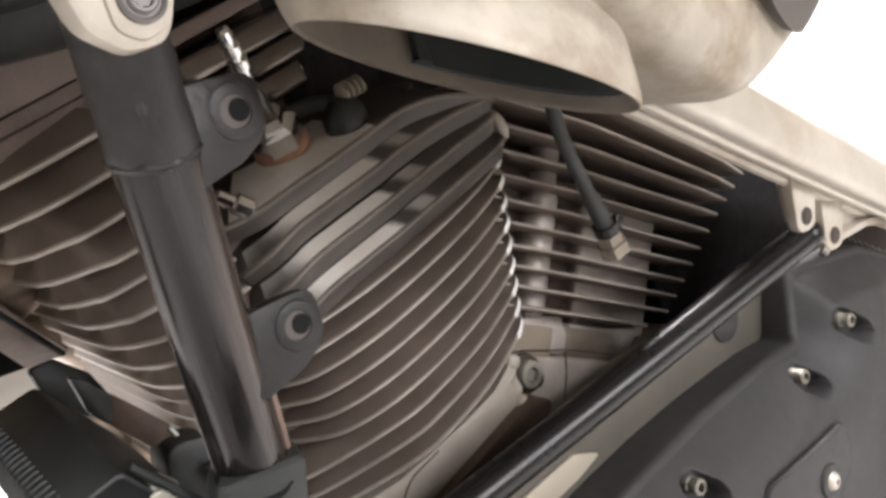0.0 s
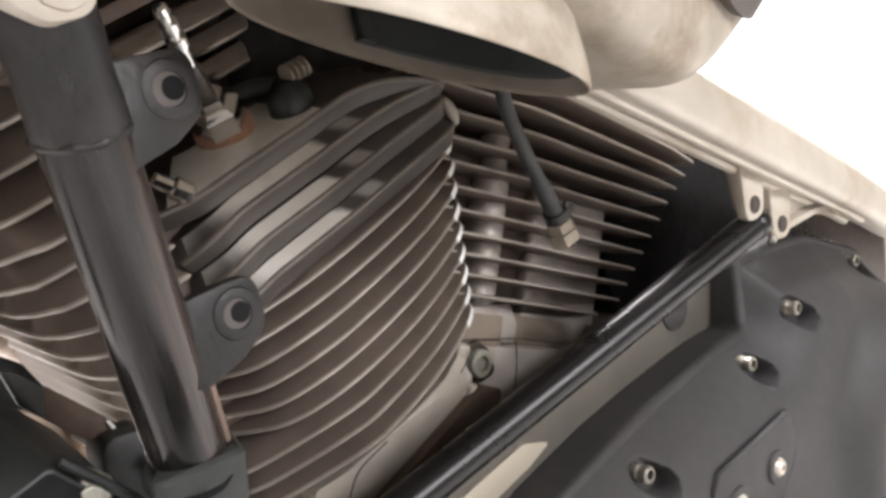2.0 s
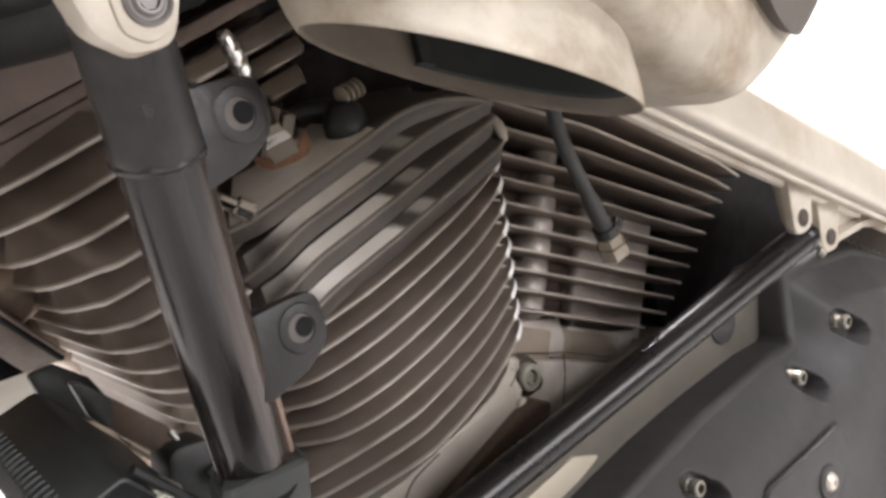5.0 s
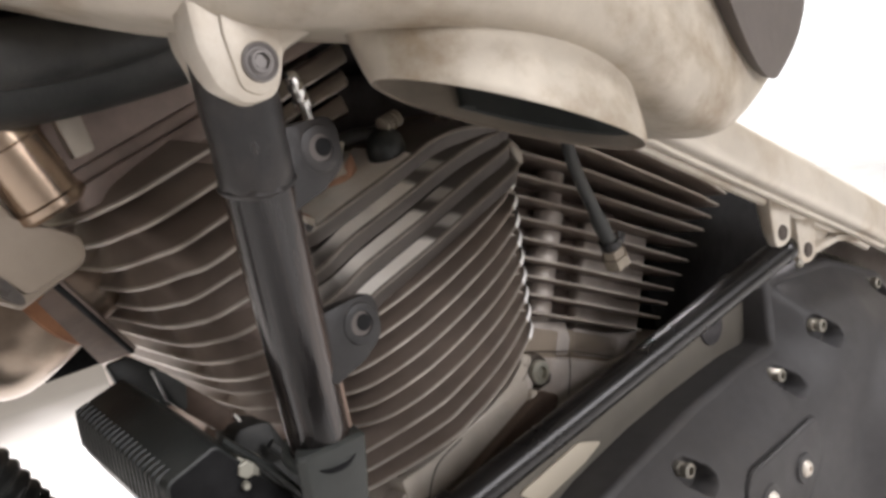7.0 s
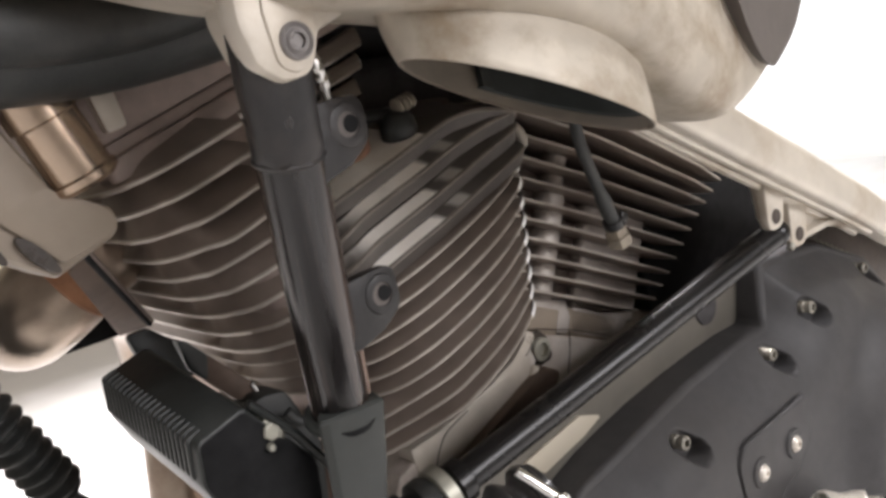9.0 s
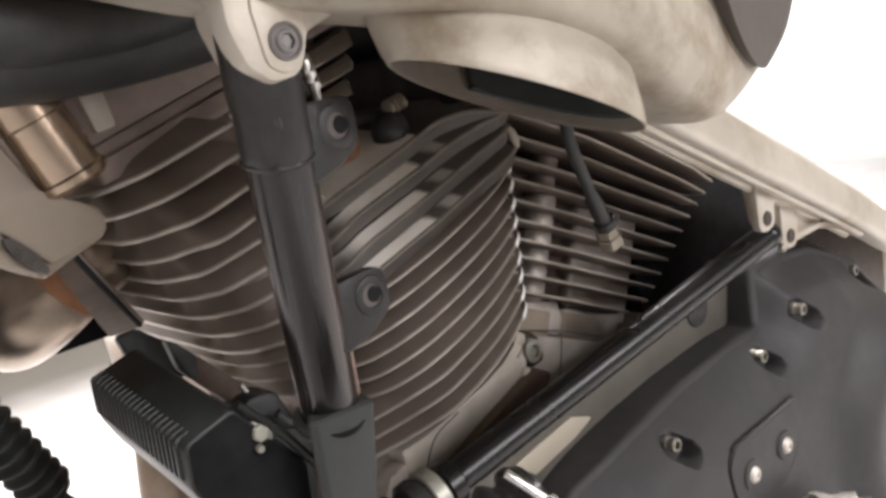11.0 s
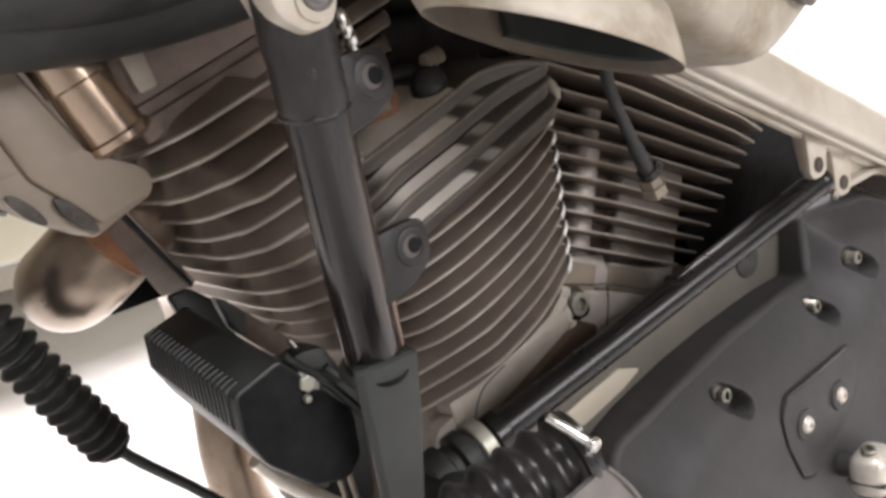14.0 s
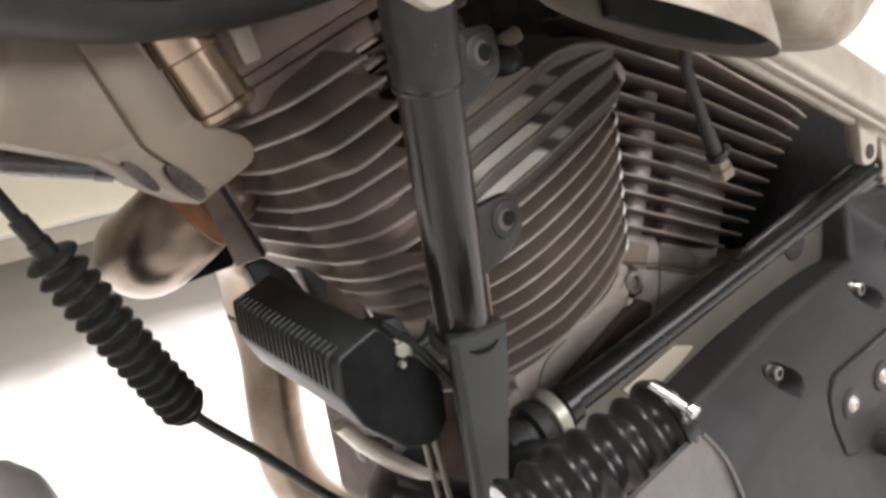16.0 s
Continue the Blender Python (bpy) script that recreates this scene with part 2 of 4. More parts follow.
BROWNWEAR = material("rubbed_brown_primer", (0.27, 0.19, 0.15), 0.4, 0.1, 0.2, 120, (0.13, 0.09, 0.07), 60, 0.5, 0.1)
DUCT = material("dark_teal_duct_plastic", (0.030, 0.034, 0.034), 0.5, 0.0, 0.15, 80, (0.05, 0.05, 0.046), 20, 0.4, 0.1, spec=0.3)
GUARD = material("satin_grey_metal", (0.19, 0.175, 0.168), 0.42, 0.3, 0.12, 90, (0.11, 0.098, 0.09), 25, 0.4, 0.1)


# ---- mesh tools ----
def finish(name, bm, mat, smooth=None):
    bmesh.ops.recalc_face_normals(bm, faces=bm.faces)
    me = bpy.data.meshes.new(name)
    if smooth is not None:
        lim = radians(smooth)
        for f in bm.faces:
            f.smooth = True
        for e in bm.edges:
            e.smooth = len(e.link_faces) == 2 and e.calc_face_angle(0) < lim
    bm.to_mesh(me)
    bm.free()
    me.materials.append(mat)
    return me


def part(name, bm, mat, parent, label="", smooth=35):
    ob = new(name, finish(name, bm, mat, smooth))
    ob.parent = parent
    return tagged(ob, label=label)


def join(*bms):
    out = bmesh.new()
    for b in bms:
        me = bpy.data.meshes.new("tmp")
        b.to_mesh(me)
        b.free()
        out.from_mesh(me)
        bpy.data.meshes.remove(me)
    return out


def basis(direction, side=(0, 0, 1)):
    z = Vector(direction).normalized()
    s = Vector(side)
    if abs(z.dot(s.normalized())) > 0.98:
        s = Vector((1, 0, 0))
    x = s.cross(z).normalized()
    y = z.cross(x)
    return Matrix((x, y, z)).transposed()


def rings(bm, loops, close_ends=True, cyclic=True):
    """Skin equally long loops of points into a surface."""
    rows = [[bm.verts.new(p) for p in loop] for loop in loops]
    for a, b in zip(rows, rows[1:]):
        n = len(a)
        for k in range(n if cyclic else n - 1):
            bm.faces.new((a[k], a[(k + 1) % n], b[(k + 1) % n], b[k]))
    if close_ends:
        bm.faces.new(rows[0])
        bm.faces.new(rows[-1][::-1])
    return rows


def smooth_path(pts, n):
    """Catmull-Rom through the given points, n steps a span."""
    P = [Vector(p) for p in pts]
    P = [2 * P[0] - P[1], *P, 2 * P[-1] - P[-2]]
    out = []
    for k in range(1, len(P) - 2):
        a, b, c, d = P[k - 1:k + 3]
        for j in range(n):
            t = j / n
            out.append(0.5 * (2 * b + (c - a) * t + (2 * a - 5 * b + 4 * c - d) * t * t + (3 * b - a - 3 * c + d) * t ** 3))
    return out + [P[-2]]


def sweep(path, radius, seg=20, squash=1.0, side=(0, 0, 1)):
    """A tube along a path; radius is a number or a function of 0..1."""
    bm = bmesh.new()
    path = [Vector(p) for p in path]
    loops, n = [], len(path)
    for k, p in enumerate(path):
        d = path[min(k + 1, n - 1)] - path[max(k - 1, 0)]
        m = basis(d, side)
        rad = radius(k / (n - 1)) if callable(radius) else radius
        loops.append([p + m @ Vector((rad * math.cos(a), squash * rad * math.sin(a), 0)) for a in (2 * math.pi * j / seg for j in range(seg))])
    rings(bm, loops)
    return bm


def lathe(base, direction, profile, seg=24, turn=0.0):
    """Turned piece: profile of (along, radius) from base along direction."""
    bm = bmesh.new()
    m, b = basis(direction), Vector(base)
    rings(bm, [[b + m @ Vector((rad * math.cos(a), rad * math.sin(a), z)) for a in (turn + 2 * math.pi * j / seg for j in range(seg))] for z, rad in profile])
    return bm


def rounded_poly(pts, radii, seg=6):
    out, n = [], len(pts)
    for k in range(n):
        p, a, b = Vector(pts[k]), Vector(pts[k - 1]), Vector(pts[(k + 1) % n])
        u, v = (a - p).normalized(), (b - p).normalized()
        ang = u.angle(v)
        rad = radii[k] if isinstance(radii, (list, tuple)) else radii
        cut = min(rad / math.tan(ang / 2), 0.48 * (a - p).length, 0.48 * (b - p).length)
        p0, p1 = p + u * cut, p + v * cut
        for j in range(seg + 1):
            t = j / seg
            out.append((1 - t) ** 2 * p0 + 2 * t * (1 - t) * p + t * t * p1)
    return out


def plate(outline, place, thick, bevel=0.0):
    """Extrude a 2D outline; place(x, y, z) gives the point; z from 0 to thick; both rims bevelled."""
    bm = bmesh.new()
    c = sum((Vector(p) for p in outline), Vector((0, 0))) / len(outline)

    def loop(inset, z):
        return [place(*(Vector(p) + (c - Vector(p)).normalized() * inset), z) for p in outline]

    if bevel:
        b = bevel
        rings(bm, [loop(b, 0), loop(b * 0.3, b * 0.3), loop(0, b), loop(0, thick - b), loop(b * 0.3, thick - b * 0.3), loop(b, thick)])
    else:
        rings(bm, [loop(0, 0), loop(0, thick)])
    return bm


def side_plate(outline, i0, i1, bevel=0.001):
    return plate(outline, lambda x, y, z: Vector((x, i0 + z, y)), i1 - i0, bevel)


def block(centre, size, bevel=0.002, turn=None):
    """A box with rounded edges."""
    bm = bmesh.new()
    bmesh.ops.create_cube(bm, size=1)
    bmesh.ops.scale(bm, vec=size, verts=bm.verts)
    if bevel:
        bmesh.ops.bevel(bm, geom=bm.edges[:], offset=bevel, segments=3, profile=0.5, affect="EDGES")
    m = Matrix.Translation(centre) @ (turn or Matrix())
    bmesh.ops.transform(bm, matrix=m, verts=bm.verts)
    return bm


def socket_screw(base, direction, head=0.005, height=0.0075, socket=0.0027):
    """Cap screw with a sunk hexagon."""
    bm = lathe(base, direction, [(-0.004, head * 0.6), (0, head * 0.6), (0, head), (height * 0.42, head), (height * 0.48, head * 0.86), (height * 0.58, head * 0.86), (height * 0.64, head), (height - 0.0008, head), (height, head - 0.0008), (height, socket * 1.1)], 24)
    top = [f for f in bm.faces if len(f.verts) == 24]
    bm.faces.remove(max(top, key=lambda f: (f.calc_center_median() - Vector(base)).dot(Vector(direction))))
    m, b = basis(direction), Vector(base)
    sunk = rings(bm, [[b + m @ Vector((socket * 1.1 * math.cos(a), socket * 1.1 * math.sin(a), z)) for a in (math.pi * j / 3 for j in range(6))] for z in (height - 0.0001, height * 0.4)], close_ends=False)
    bm.faces.new(sunk[-1])
    return bm


def loft(sections, closed=True):
    bm = bmesh.new()
    rings(bm, sections)
    return bm


def along(table, n):
    """Smoothly resample rows of numbers."""
    T = np.array(table, float)
    u = np.linspace(0, len(T) - 1, n)
    k = np.clip(u.astype(int), 0, len(T) - 2)
    f = u - k
    g = np.vstack([2 * T[0] - T[1], T, 2 * T[-1] - T[-2]])
    a, b, c, d = g[k], g[k + 1], g[k + 2], g[k + 3]
    f = f[:, None]
    return 0.5 * (2 * b + (c - a) * f + (2 * a - 5 * b + 4 * c - d) * f ** 2 + (3 * b - a - 3 * c + d) * f ** 3)


# ---- room ----
def slab(name, centre, size, mat, label):
    ob = new(name, finish(name, block((0, 0, 0), size, 0), mat))
    ob.matrix_world = BIKE @ Matrix.Translation(centre)
    return tagged(ob, label=label, category=name.split("_")[0], kind="structure")


slab("floor", (0.5, 1.0, -0.05), (8.0, 7.4, 0.1), FLOOR, "dull grey garage floor")
# assumed sheet; its pale colour stands in for the brightly lit floor
slab("floor_mat", (0.64, 0.3, 0.003), (7.28, 4.5, 0.006), MAT, "pale sheet assumed on the floor under the motorcycle")
# assumed pavement; the near-white colour stands in for sunlight on it
slab("pavement", (14.29, 1.0, -0.046), (20.02, 14.0, 0.1), CONCRETE, "near-white concrete pavement assumed outside the doorway")
slab("wall_north", (0.5, 4.56, 1.4), (8.0, 0.16, 2.8), WALL, "cream painted wall behind the motorcycle")
slab("wall_south_sill", (0.5, -2.6, 0.5), (8.0, 0.16, 1.0), GREY, "grey painted garage wall below the assumed window")
slab("wall_south_lintel", (0.5, -2.6, 2.5), (8.0, 0.16, 0.6), GREY, "grey painted garage wall above the assumed window")
slab("wall_south_left", (-1.8, -2.6, 1.6), (3.4, 0.16, 1.2), GREY, "grey painted garage wall beside the assumed window")
slab("wall_south_right", (3.3, -2.6, 1.6), (2.4, 0.16, 1.2), GREY, "grey painted garage wall beside the assumed window")
slab("wall_east_left", (4.42, 4.03, 1.4), (0.16, 0.9, 2.8), WALL, "cream painted garage wall beside the doorway")
slab("wall_east_right", (4.42, -0.455, 1.4), (0.16, 4.11, 2.8), WALL, "cream painted garage wall beside the doorway")
slab("wall_east_lintel", (4.42, 2.59, 2.5), (0.16, 1.98, 0.6), WALL, "cream painted garage wall over the doorway")
slab("wall_west", (-3.42, 0.98, 1.4), (0.16, 6.98, 2.8), GREY, "grey painted garage wall")
# unseen ceiling, coloured dark to cut the light from above
slab("ceiling", (0.5, 1.0, 2.87), (8.0, 7.4, 0.14), FLOOR, "plain dull ceiling")
slab("baseboard", (0.5, 4.465, 0.055), (7.7, 0.03, 0.11), SKIRT, "tan skirting board along the wall")
slab("trim", (0.5, 4.46, 0.118), (7.7, 0.04, 0.012), WHITE, "thin white strip on top of the skirting")

# ---- motorcycle ----
bike = tagged(new("motorcycle"), "parked motorcycle with dusty finned V-twin engine and silver frame", "motorcycle")
bike.matrix_world = BIKE


# cylinders: local axes p (backwards), i, a (up along the bore)
def bore_axes(tilt):
    s, c = math.sin(radians(tilt)), math.cos(radians(tilt))
    return lambda p, i, a: Vector((p * c - a * s, i, p * s + a * c))


FRONT, REAR = bore_axes(20), bore_axes(-22.5)


def fin(parent, place, outline, a, thick, bend=None, worn=9.0, slope=1.0, edge=None):
    """A cooling fin: tapered towards a thin rounded rim of bare, worn metal; beyond p = worn the rim is painted as lit.
    """
    c = sum((Vector(p) for p in outline), Vector((0, 0))) / len(outline)
    bm = bmesh.new()
    loops = []
    half = thick / 2
    for inset, z in ((0.06, half + 0.0062 * slope), (0.028, half + 0.0040 * slope), (0.012, half + 0.0015 * slope), (0.0012, half * 0.55), (0, half * 0.22), (0, -half * 0.22), (0.0012, -half * 0.5), (0.012, -half * 0.8), (0.028, -half), (0.06, -half * 1.1)):
        loop = []
        for q in outline:
            q = Vector(q)
            blunt = 3.8 if inset == 0 and q.x > worn and q.y < 0.42 else 1.0
            q = q + (c - q).normalized() * inset
            loop.append(place(q.x, q.y, a + z * blunt + (bend(q.x, q.y) if bend else 0)))
        loops.append(loop)
    rows = rings(bm, loops)
    rim = set(rows[3]) | set(rows[4]) | set(rows[5]) | set(rows[6])
    turn = {row[k] for row in rows[2:8] for k, q in enumerate(outline) if q[0] > worn and q[1] < 0.42}
    for f in bm.faces:
        if all(v in rim for v in f.verts):
            f.material_index = 2 if all(v in turn for v in f.verts) else 1
    ob = part("fin", bm, FIN, parent)
    ob.data.materials.append(edge or RIM)
    ob.data.materials.append(SHINE)
    return ob


def curve(pts, n):
    """An open smooth run through 2D points, n steps a span."""
    return [Vector((q.x, q.y)) for q in smooth_path([(x, y, 0) for x, y in pts], n)]


def front_outline(a, p_end=None, p_from=None):
    """Rounded plan of a front fin: flat nose, chamfered corner, bowed flank."""
    nose = 0.299 - max(0, a - 0.425) * 0.27
    u = max(0, min(1, (a - 0.43) / 0.12))
    corner = [(nose + 0.003, 0.60), (nose + 0.0004, 0.46), (nose, 0.402 - 0.032 * u), (nose + 0.0024 - 0.001 * u, 0.3815 - 0.028 * u), (nose + 0.0088 - 0.004 * u, 0.3630 - 0.021 * u), (nose + 0.0215 - 0.010 * u, 0.3450 - 0.0140 * u)]
    if p_end is not None:
        return curve(corner + ([(nose + 0.026, 0.3210)] if u > 0.6 else []) + [(p_end, 0.3385 - 0.0205 * u)], 6) + [Vector((p_end, 0.60))]
    d = (a - 0.352) * 0.42
    if p_from is not None:
        corner = [(p_from, 0.505), (p_from, 0.42), (p_from + 0.002, 0.375), (p_from + 0.009, 0.352), (p_from + 0.021, 0.3345)]
    flank = [(0.362 + 0.3 * d, 0.3243), (0.386 + 0.5 * d, 0.3220), (0.411 + 0.7 * d, 0.3242), (0.432 + 0.9 * d, 0.3293), (0.452 + d, 0.3368), (0.463 + d, 0.3425), (0.472 + d, 0.3510), (0.4765 + d, 0.364), (0.477 + d, 0.40), (0.472 + d, 0.47), (0.462 + d, 0.505)]
    return curve(corner + flank, 5)


def back_outline(a):
    """The ribs of the head behind the down tube only."""
    p1 = 0.506
    i0 = 0.324 + (0.47 - a) * 0.08
    return rounded_poly([(0.338, i0 + 0.012), (0.350, i0 - 0.003), (0.41, i0 - 0.004), (p1, i0 + 0.004), (p1 - 0.004, 0.515), (0.338, 0.515)], [0.004, 0.02, 0.10, 0.020, 0.03, 0.01], 8)


def rib_bend(left, right):
    """Ribs dip at their front end and run together at the rear corner."""
    def bend(p, i):
        return -left * min(2.5, max(0, (0.372 - p) / 0.032) ** 2) - right * max(0, (p - 0.43) / 0.066) ** 2
    return bend


def bore_plate(place, p0, p1, i0, i1, a0, a1, corner, bevel=0.0015):
    return plate(rounded_poly([(p0, i0), (p1, i0), (p1, i1), (p0, i1)], corner, 8), lambda x, y, z: place(x, y, a0 + z), a1 - a0, bevel)


def dense(outline, gap):
    """Split long straight runs of an outline."""
    out = []
    for k, q in enumerate(outline):
        q, nxt = Vector(q), Vector(outline[(k + 1) % len(outline)])
        n = max(1, int((nxt - q).length / gap))
        out += [q.lerp(nxt, j / n) for j in range(n)]
    return out


def rib(parent, outline, a, thick, bend, p0, p1, land=False):
    """A head rib with a worn rim; its upper slope is painted as if lit from p0 to p1. The top one carries the plug's
    flat seat, near white as if lit.
    """
    c = sum((Vector(p) for p in outline), Vector((0, 0))) / len(outline)
    bm, h = bmesh.new(), thick / 2
    loops = []
    top = ((0.055, h + 0.0085), (0.043, h + 0.0080), (0.0075, h + 0.0012), (0.0050, h + 0.0006)) if land else ((0.05, h + 0.0044), (0.0075, h + 0.0045), (0.0055, h + 0.0042))
    for inset, z in (*top, (0.0012, h * 0.7), (0, h * 0.3), (0, -h * 0.3), (0.0012, -h * 0.7), (0.0048, -h - 0.0062), (0.05, -h - 0.0062)):
        moved = [Vector(q) + (c - Vector(q)).normalized() * inset for q in outline]
        loops.append([FRONT(q.x, q.y, a + z + bend(q.x, q.y)) for q in moved])
    rows = rings(bm, loops)
    k = len(top)
    rim = set(rows[k]) | set(rows[k + 1]) | set(rows[k + 2]) | set(rows[k + 3])
    # slope faces that take the painted light
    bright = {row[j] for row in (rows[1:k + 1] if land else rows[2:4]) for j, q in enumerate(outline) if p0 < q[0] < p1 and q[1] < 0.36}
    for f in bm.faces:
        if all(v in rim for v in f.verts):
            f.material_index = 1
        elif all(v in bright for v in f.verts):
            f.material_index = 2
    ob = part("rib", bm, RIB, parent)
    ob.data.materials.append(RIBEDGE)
    ob.data.materials.append(BARE if land else LITRIB)


front_cyl = part("front_cylinder", bore_plate(FRONT, 0.315, 0.452, 0.358, 0.495, 0.34, 0.452, 0.05), HEAD, bike, "dusty brown-grey finned front cylinder and head")
part("head_core", bore_plate(FRONT, 0.305, 0.478, 0.345, 0.50, 0.4522, 0.497, 0.02), HEAD, front_cyl)
part("port_core", bore_plate(FRONT, 0.296, 0.350, 0.349, 0.50, 0.4975, 0.556, 0.012), HEAD, front_cyl)
for k in range(9):
    a = 0.352 + 0.01065 * k
    fin(front_cyl, FRONT, front_outline(a, None, None if k < 3 else 0.322), a, 0.0040, None, 0.4535 + (a - 0.352) * 0.42, 1.3)
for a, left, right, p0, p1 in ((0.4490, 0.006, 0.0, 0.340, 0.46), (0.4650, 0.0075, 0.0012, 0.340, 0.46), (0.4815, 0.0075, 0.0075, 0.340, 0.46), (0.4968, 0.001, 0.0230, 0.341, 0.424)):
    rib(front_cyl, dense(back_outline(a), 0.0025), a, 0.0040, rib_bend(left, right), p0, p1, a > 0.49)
for a in (0.4053, 0.4165, 0.4275, 0.4390, 0.4540, 0.4690, 0.4835, 0.4975, 0.5110, 0.5250, 0.5400, 0.5540):
    fin(front_cyl, FRONT, front_outline(a, 0.320 if a < 0.445 else min(0.338, 0.338 - (a - 0.532) * 0.4)), a, 0.0046, None, 9.0, 3.3, SHADERIM if a < 0.43 else RIM)
part("corner_boss", sweep([(0.3143, 0.3365, 0.6060), (0.3158, 0.3355, 0.6020), (0.3176, 0.3350, 0.5970), (0.3188, 0.3355, 0.5925)], lambda t: 0.0033 * (1 - 1.6 * (t - 0.5) ** 2), 16), CASTWALL, front_cyl, "pale cast corner of the head")

# rocker box on the front head
rocker = part("rocker_box", bore_plate(FRONT, 0.268, 0.360, 0.3335, 0.50, 0.5734, 0.640, 0.006, 0.0008), HEAD, bike, "dull brown-grey rocker box with stepped joints")
part("base_flange", bore_plate(FRONT, 0.270, 0.352, 0.3325, 0.50, 0.557, 0.5668, 0.006, 0.0008), HEAD, rocker)
part("gasket_flange", bore_plate(FRONT, 0.272, 0.440, 0.3345, 0.50, 0.5668, 0.5728, 0.006, 0.0008), HEAD, rocker)
part("rear_wall", bore_plate(FRONT, 0.362, 0.450, 0.400, 0.50, 0.502, 0.640, 0.010), HEAD, rocker)
for k, (p1, i0, a0, a1) in enumerate(((0.432, 0.366, 0.522, 0.5345), (0.436, 0.360, 0.5365, 0.5465), (0.438, 0.354, 0.5485, 0.560))):
    part("step_plate", bore_plate(FRONT, 0.345, p1, i0, 0.50, a0, a1, 0.004, 0.0026), POLISHED, rocker, "dark glossy stepped joint plate")
part("breather_stub", lathe((0.0515, 0.334, 0.6223), (-0.347, 0.02, 0.824), [(-0.004, 0.0125), (-0.002, 0.0150), (0.001, 0.0150), (0.002, 0.0138), (0.026, 0.0138), (0.027, 0.0148), (0.06, 0.0148)], 32), TARNISH, bike, "tarnished pale metal breather stub")
part("spacer_strip", side_plate(rounded_poly([(0.0578, 0.6575), (0.0685, 0.6585), (0.0723, 0.6399), (0.0634, 0.6374)], 0.002, 3), 0.3285, 0.336, 0.001), CASTWALL, rocker, "pale tan metal strip")
plate_a, plate_b = (Vector((0.0564, 0.3675, 0.5809)), Vector((0.1042, 0.4407, 0.5301))), (Vector((0.0490, 0.3700, 0.5760)), Vector((0.0885, 0.4427, 0.5290)))
stay = part("exhaust_bracket", loft([[a, b, b + Vector((0.003, 0.004, 0.001)), a + Vector((0.003, 0.004, 0.001))] for a, b in ((plate_a[0].lerp(plate_a[1], t), plate_b[0].lerp(plate_b[1], t)) for t in (-0.1, 0.3, 0.7, 1.0))]), RUSTY, bike, "dull brown bracket bar along the fins")
part("groove", sweep([plate_a[0].lerp(plate_a[1], t) + Vector((0.0012, -0.0004, 0.0012)) for t in (-0.1, 0.4, 1.0)], 0.0016, 8), NEARBLACK, stay, "dark groove along the bar")
part("edge_rod", sweep([plate_a[0].lerp(plate_a[1], t) + Vector((0.0028, -0.0006, 0.0026)) for t in (-0.1, 0.4, 1.0)], 0.0013, 8), HEAD, stay, "thin brown edge of the bar")

# spark plug
plug_seat, plug_way = Vector((0.1940, 0.3475, 0.6105)), Vector((-0.0302, -0.031, 0.041)).normalized()
plug = part("spark_plug", lathe(plug_seat, plug_way, [(0.003, 0.0095), (0.0048, 0.0120), (0.0150, 0.0120), (0.0168, 0.0100), (0.018, 0.0078), (0.022, 0.0072)], 6, 0.4), CHROME, bike, "bright chromed hexagonal spark plug", 20)
part("washer", lathe(plug_seat, plug_way, [(-0.004, 0.009), (-0.002, 0.0132), (0.0025, 0.0132), (0.0040, 0.009)], 24), COPPER, plug, "copper sealing washer")
part("insulator", lathe(plug_seat, plug_way, [(0.017, 0.0040), (0.034, 0.0038), (0.037, 0.0036), (0.040, 0.0030)], 20), OILY, plug, "grimy dark insulator")
part("terminal", lathe(plug_seat, plug_way, [(0.039, 0.0026), (0.050, 0.0026), (0.0505, 0.0042), (0.055, 0.0042), (0.0555, 0.0026), (0.058, 0.0026), (0.0585, 0.0038), (0.0625, 0.0038), (0.063, 0.0024), (0.066, 0.0024), (0.067, 0.0034), (0.070, 0.0028), (0.071, 0.0015)], 16), CHROME, plug, "bright metal terminal")
sensor = part("sensor_boot", lathe((0.222, 0.335, 0.612), (-0.2, -0.25, 0.95), [(0, 0.0100), (0.006, 0.0104), (0.011, 0.0092), (0.015, 0.0060), (0.016, 0.0045)], 28), PLASTIC, bike, "black rubber sensor boot")
for k in range(4):
    part("spring_ring", lathe((0.2190 + 0.0031 * k, 0.330, 0.6290 + 0.0009 * k), (0.93, 0.05, 0.35), [(-0.0009, 0.0030), (-0.0004, 0.0047), (0.0004, 0.0047), (0.0009, 0.0030)], 18), OLDBRASS, sensor, "brass-coloured spring coil")
part("plug_lead", sweep(smooth_path([(0.228, 0.334, 0.622), (0.214, 0.345, 0.626), (0.196, 0.36, 0.622), (0.18, 0.38, 0.62)], 6), 0.004, 12), RUBBER, bike, "black ignition lead")
part("cable_tube", join(lathe((0.1455, 0.3195, 0.5975), (0.80, -0.12, -0.55), [(0, 0.0030), (0.007, 0.0030), (0.008, 0.0046), (0.0145, 0.0046), (0.0155, 0.0036), (0.012, 0.0026)], 8)), CHROME, bike, "short metal cable end")

# rear cylinder
def rear_outline(a):
    tip = 0.2405 + (a - 0.594) * 0.60 - (0.014 if a < 0.59 else 0.0)
    return rounded_poly([(0.045, 0.352), (0.13, 0.339), (tip - 0.03, 0.3425), (tip, 0.3450), (tip + 0.004, 0.42), (tip, 0.52), (0.045, 0.52)], [0.02, 0.15, 0.05, 0.004, 0.03, 0.03, 0.03], 8)


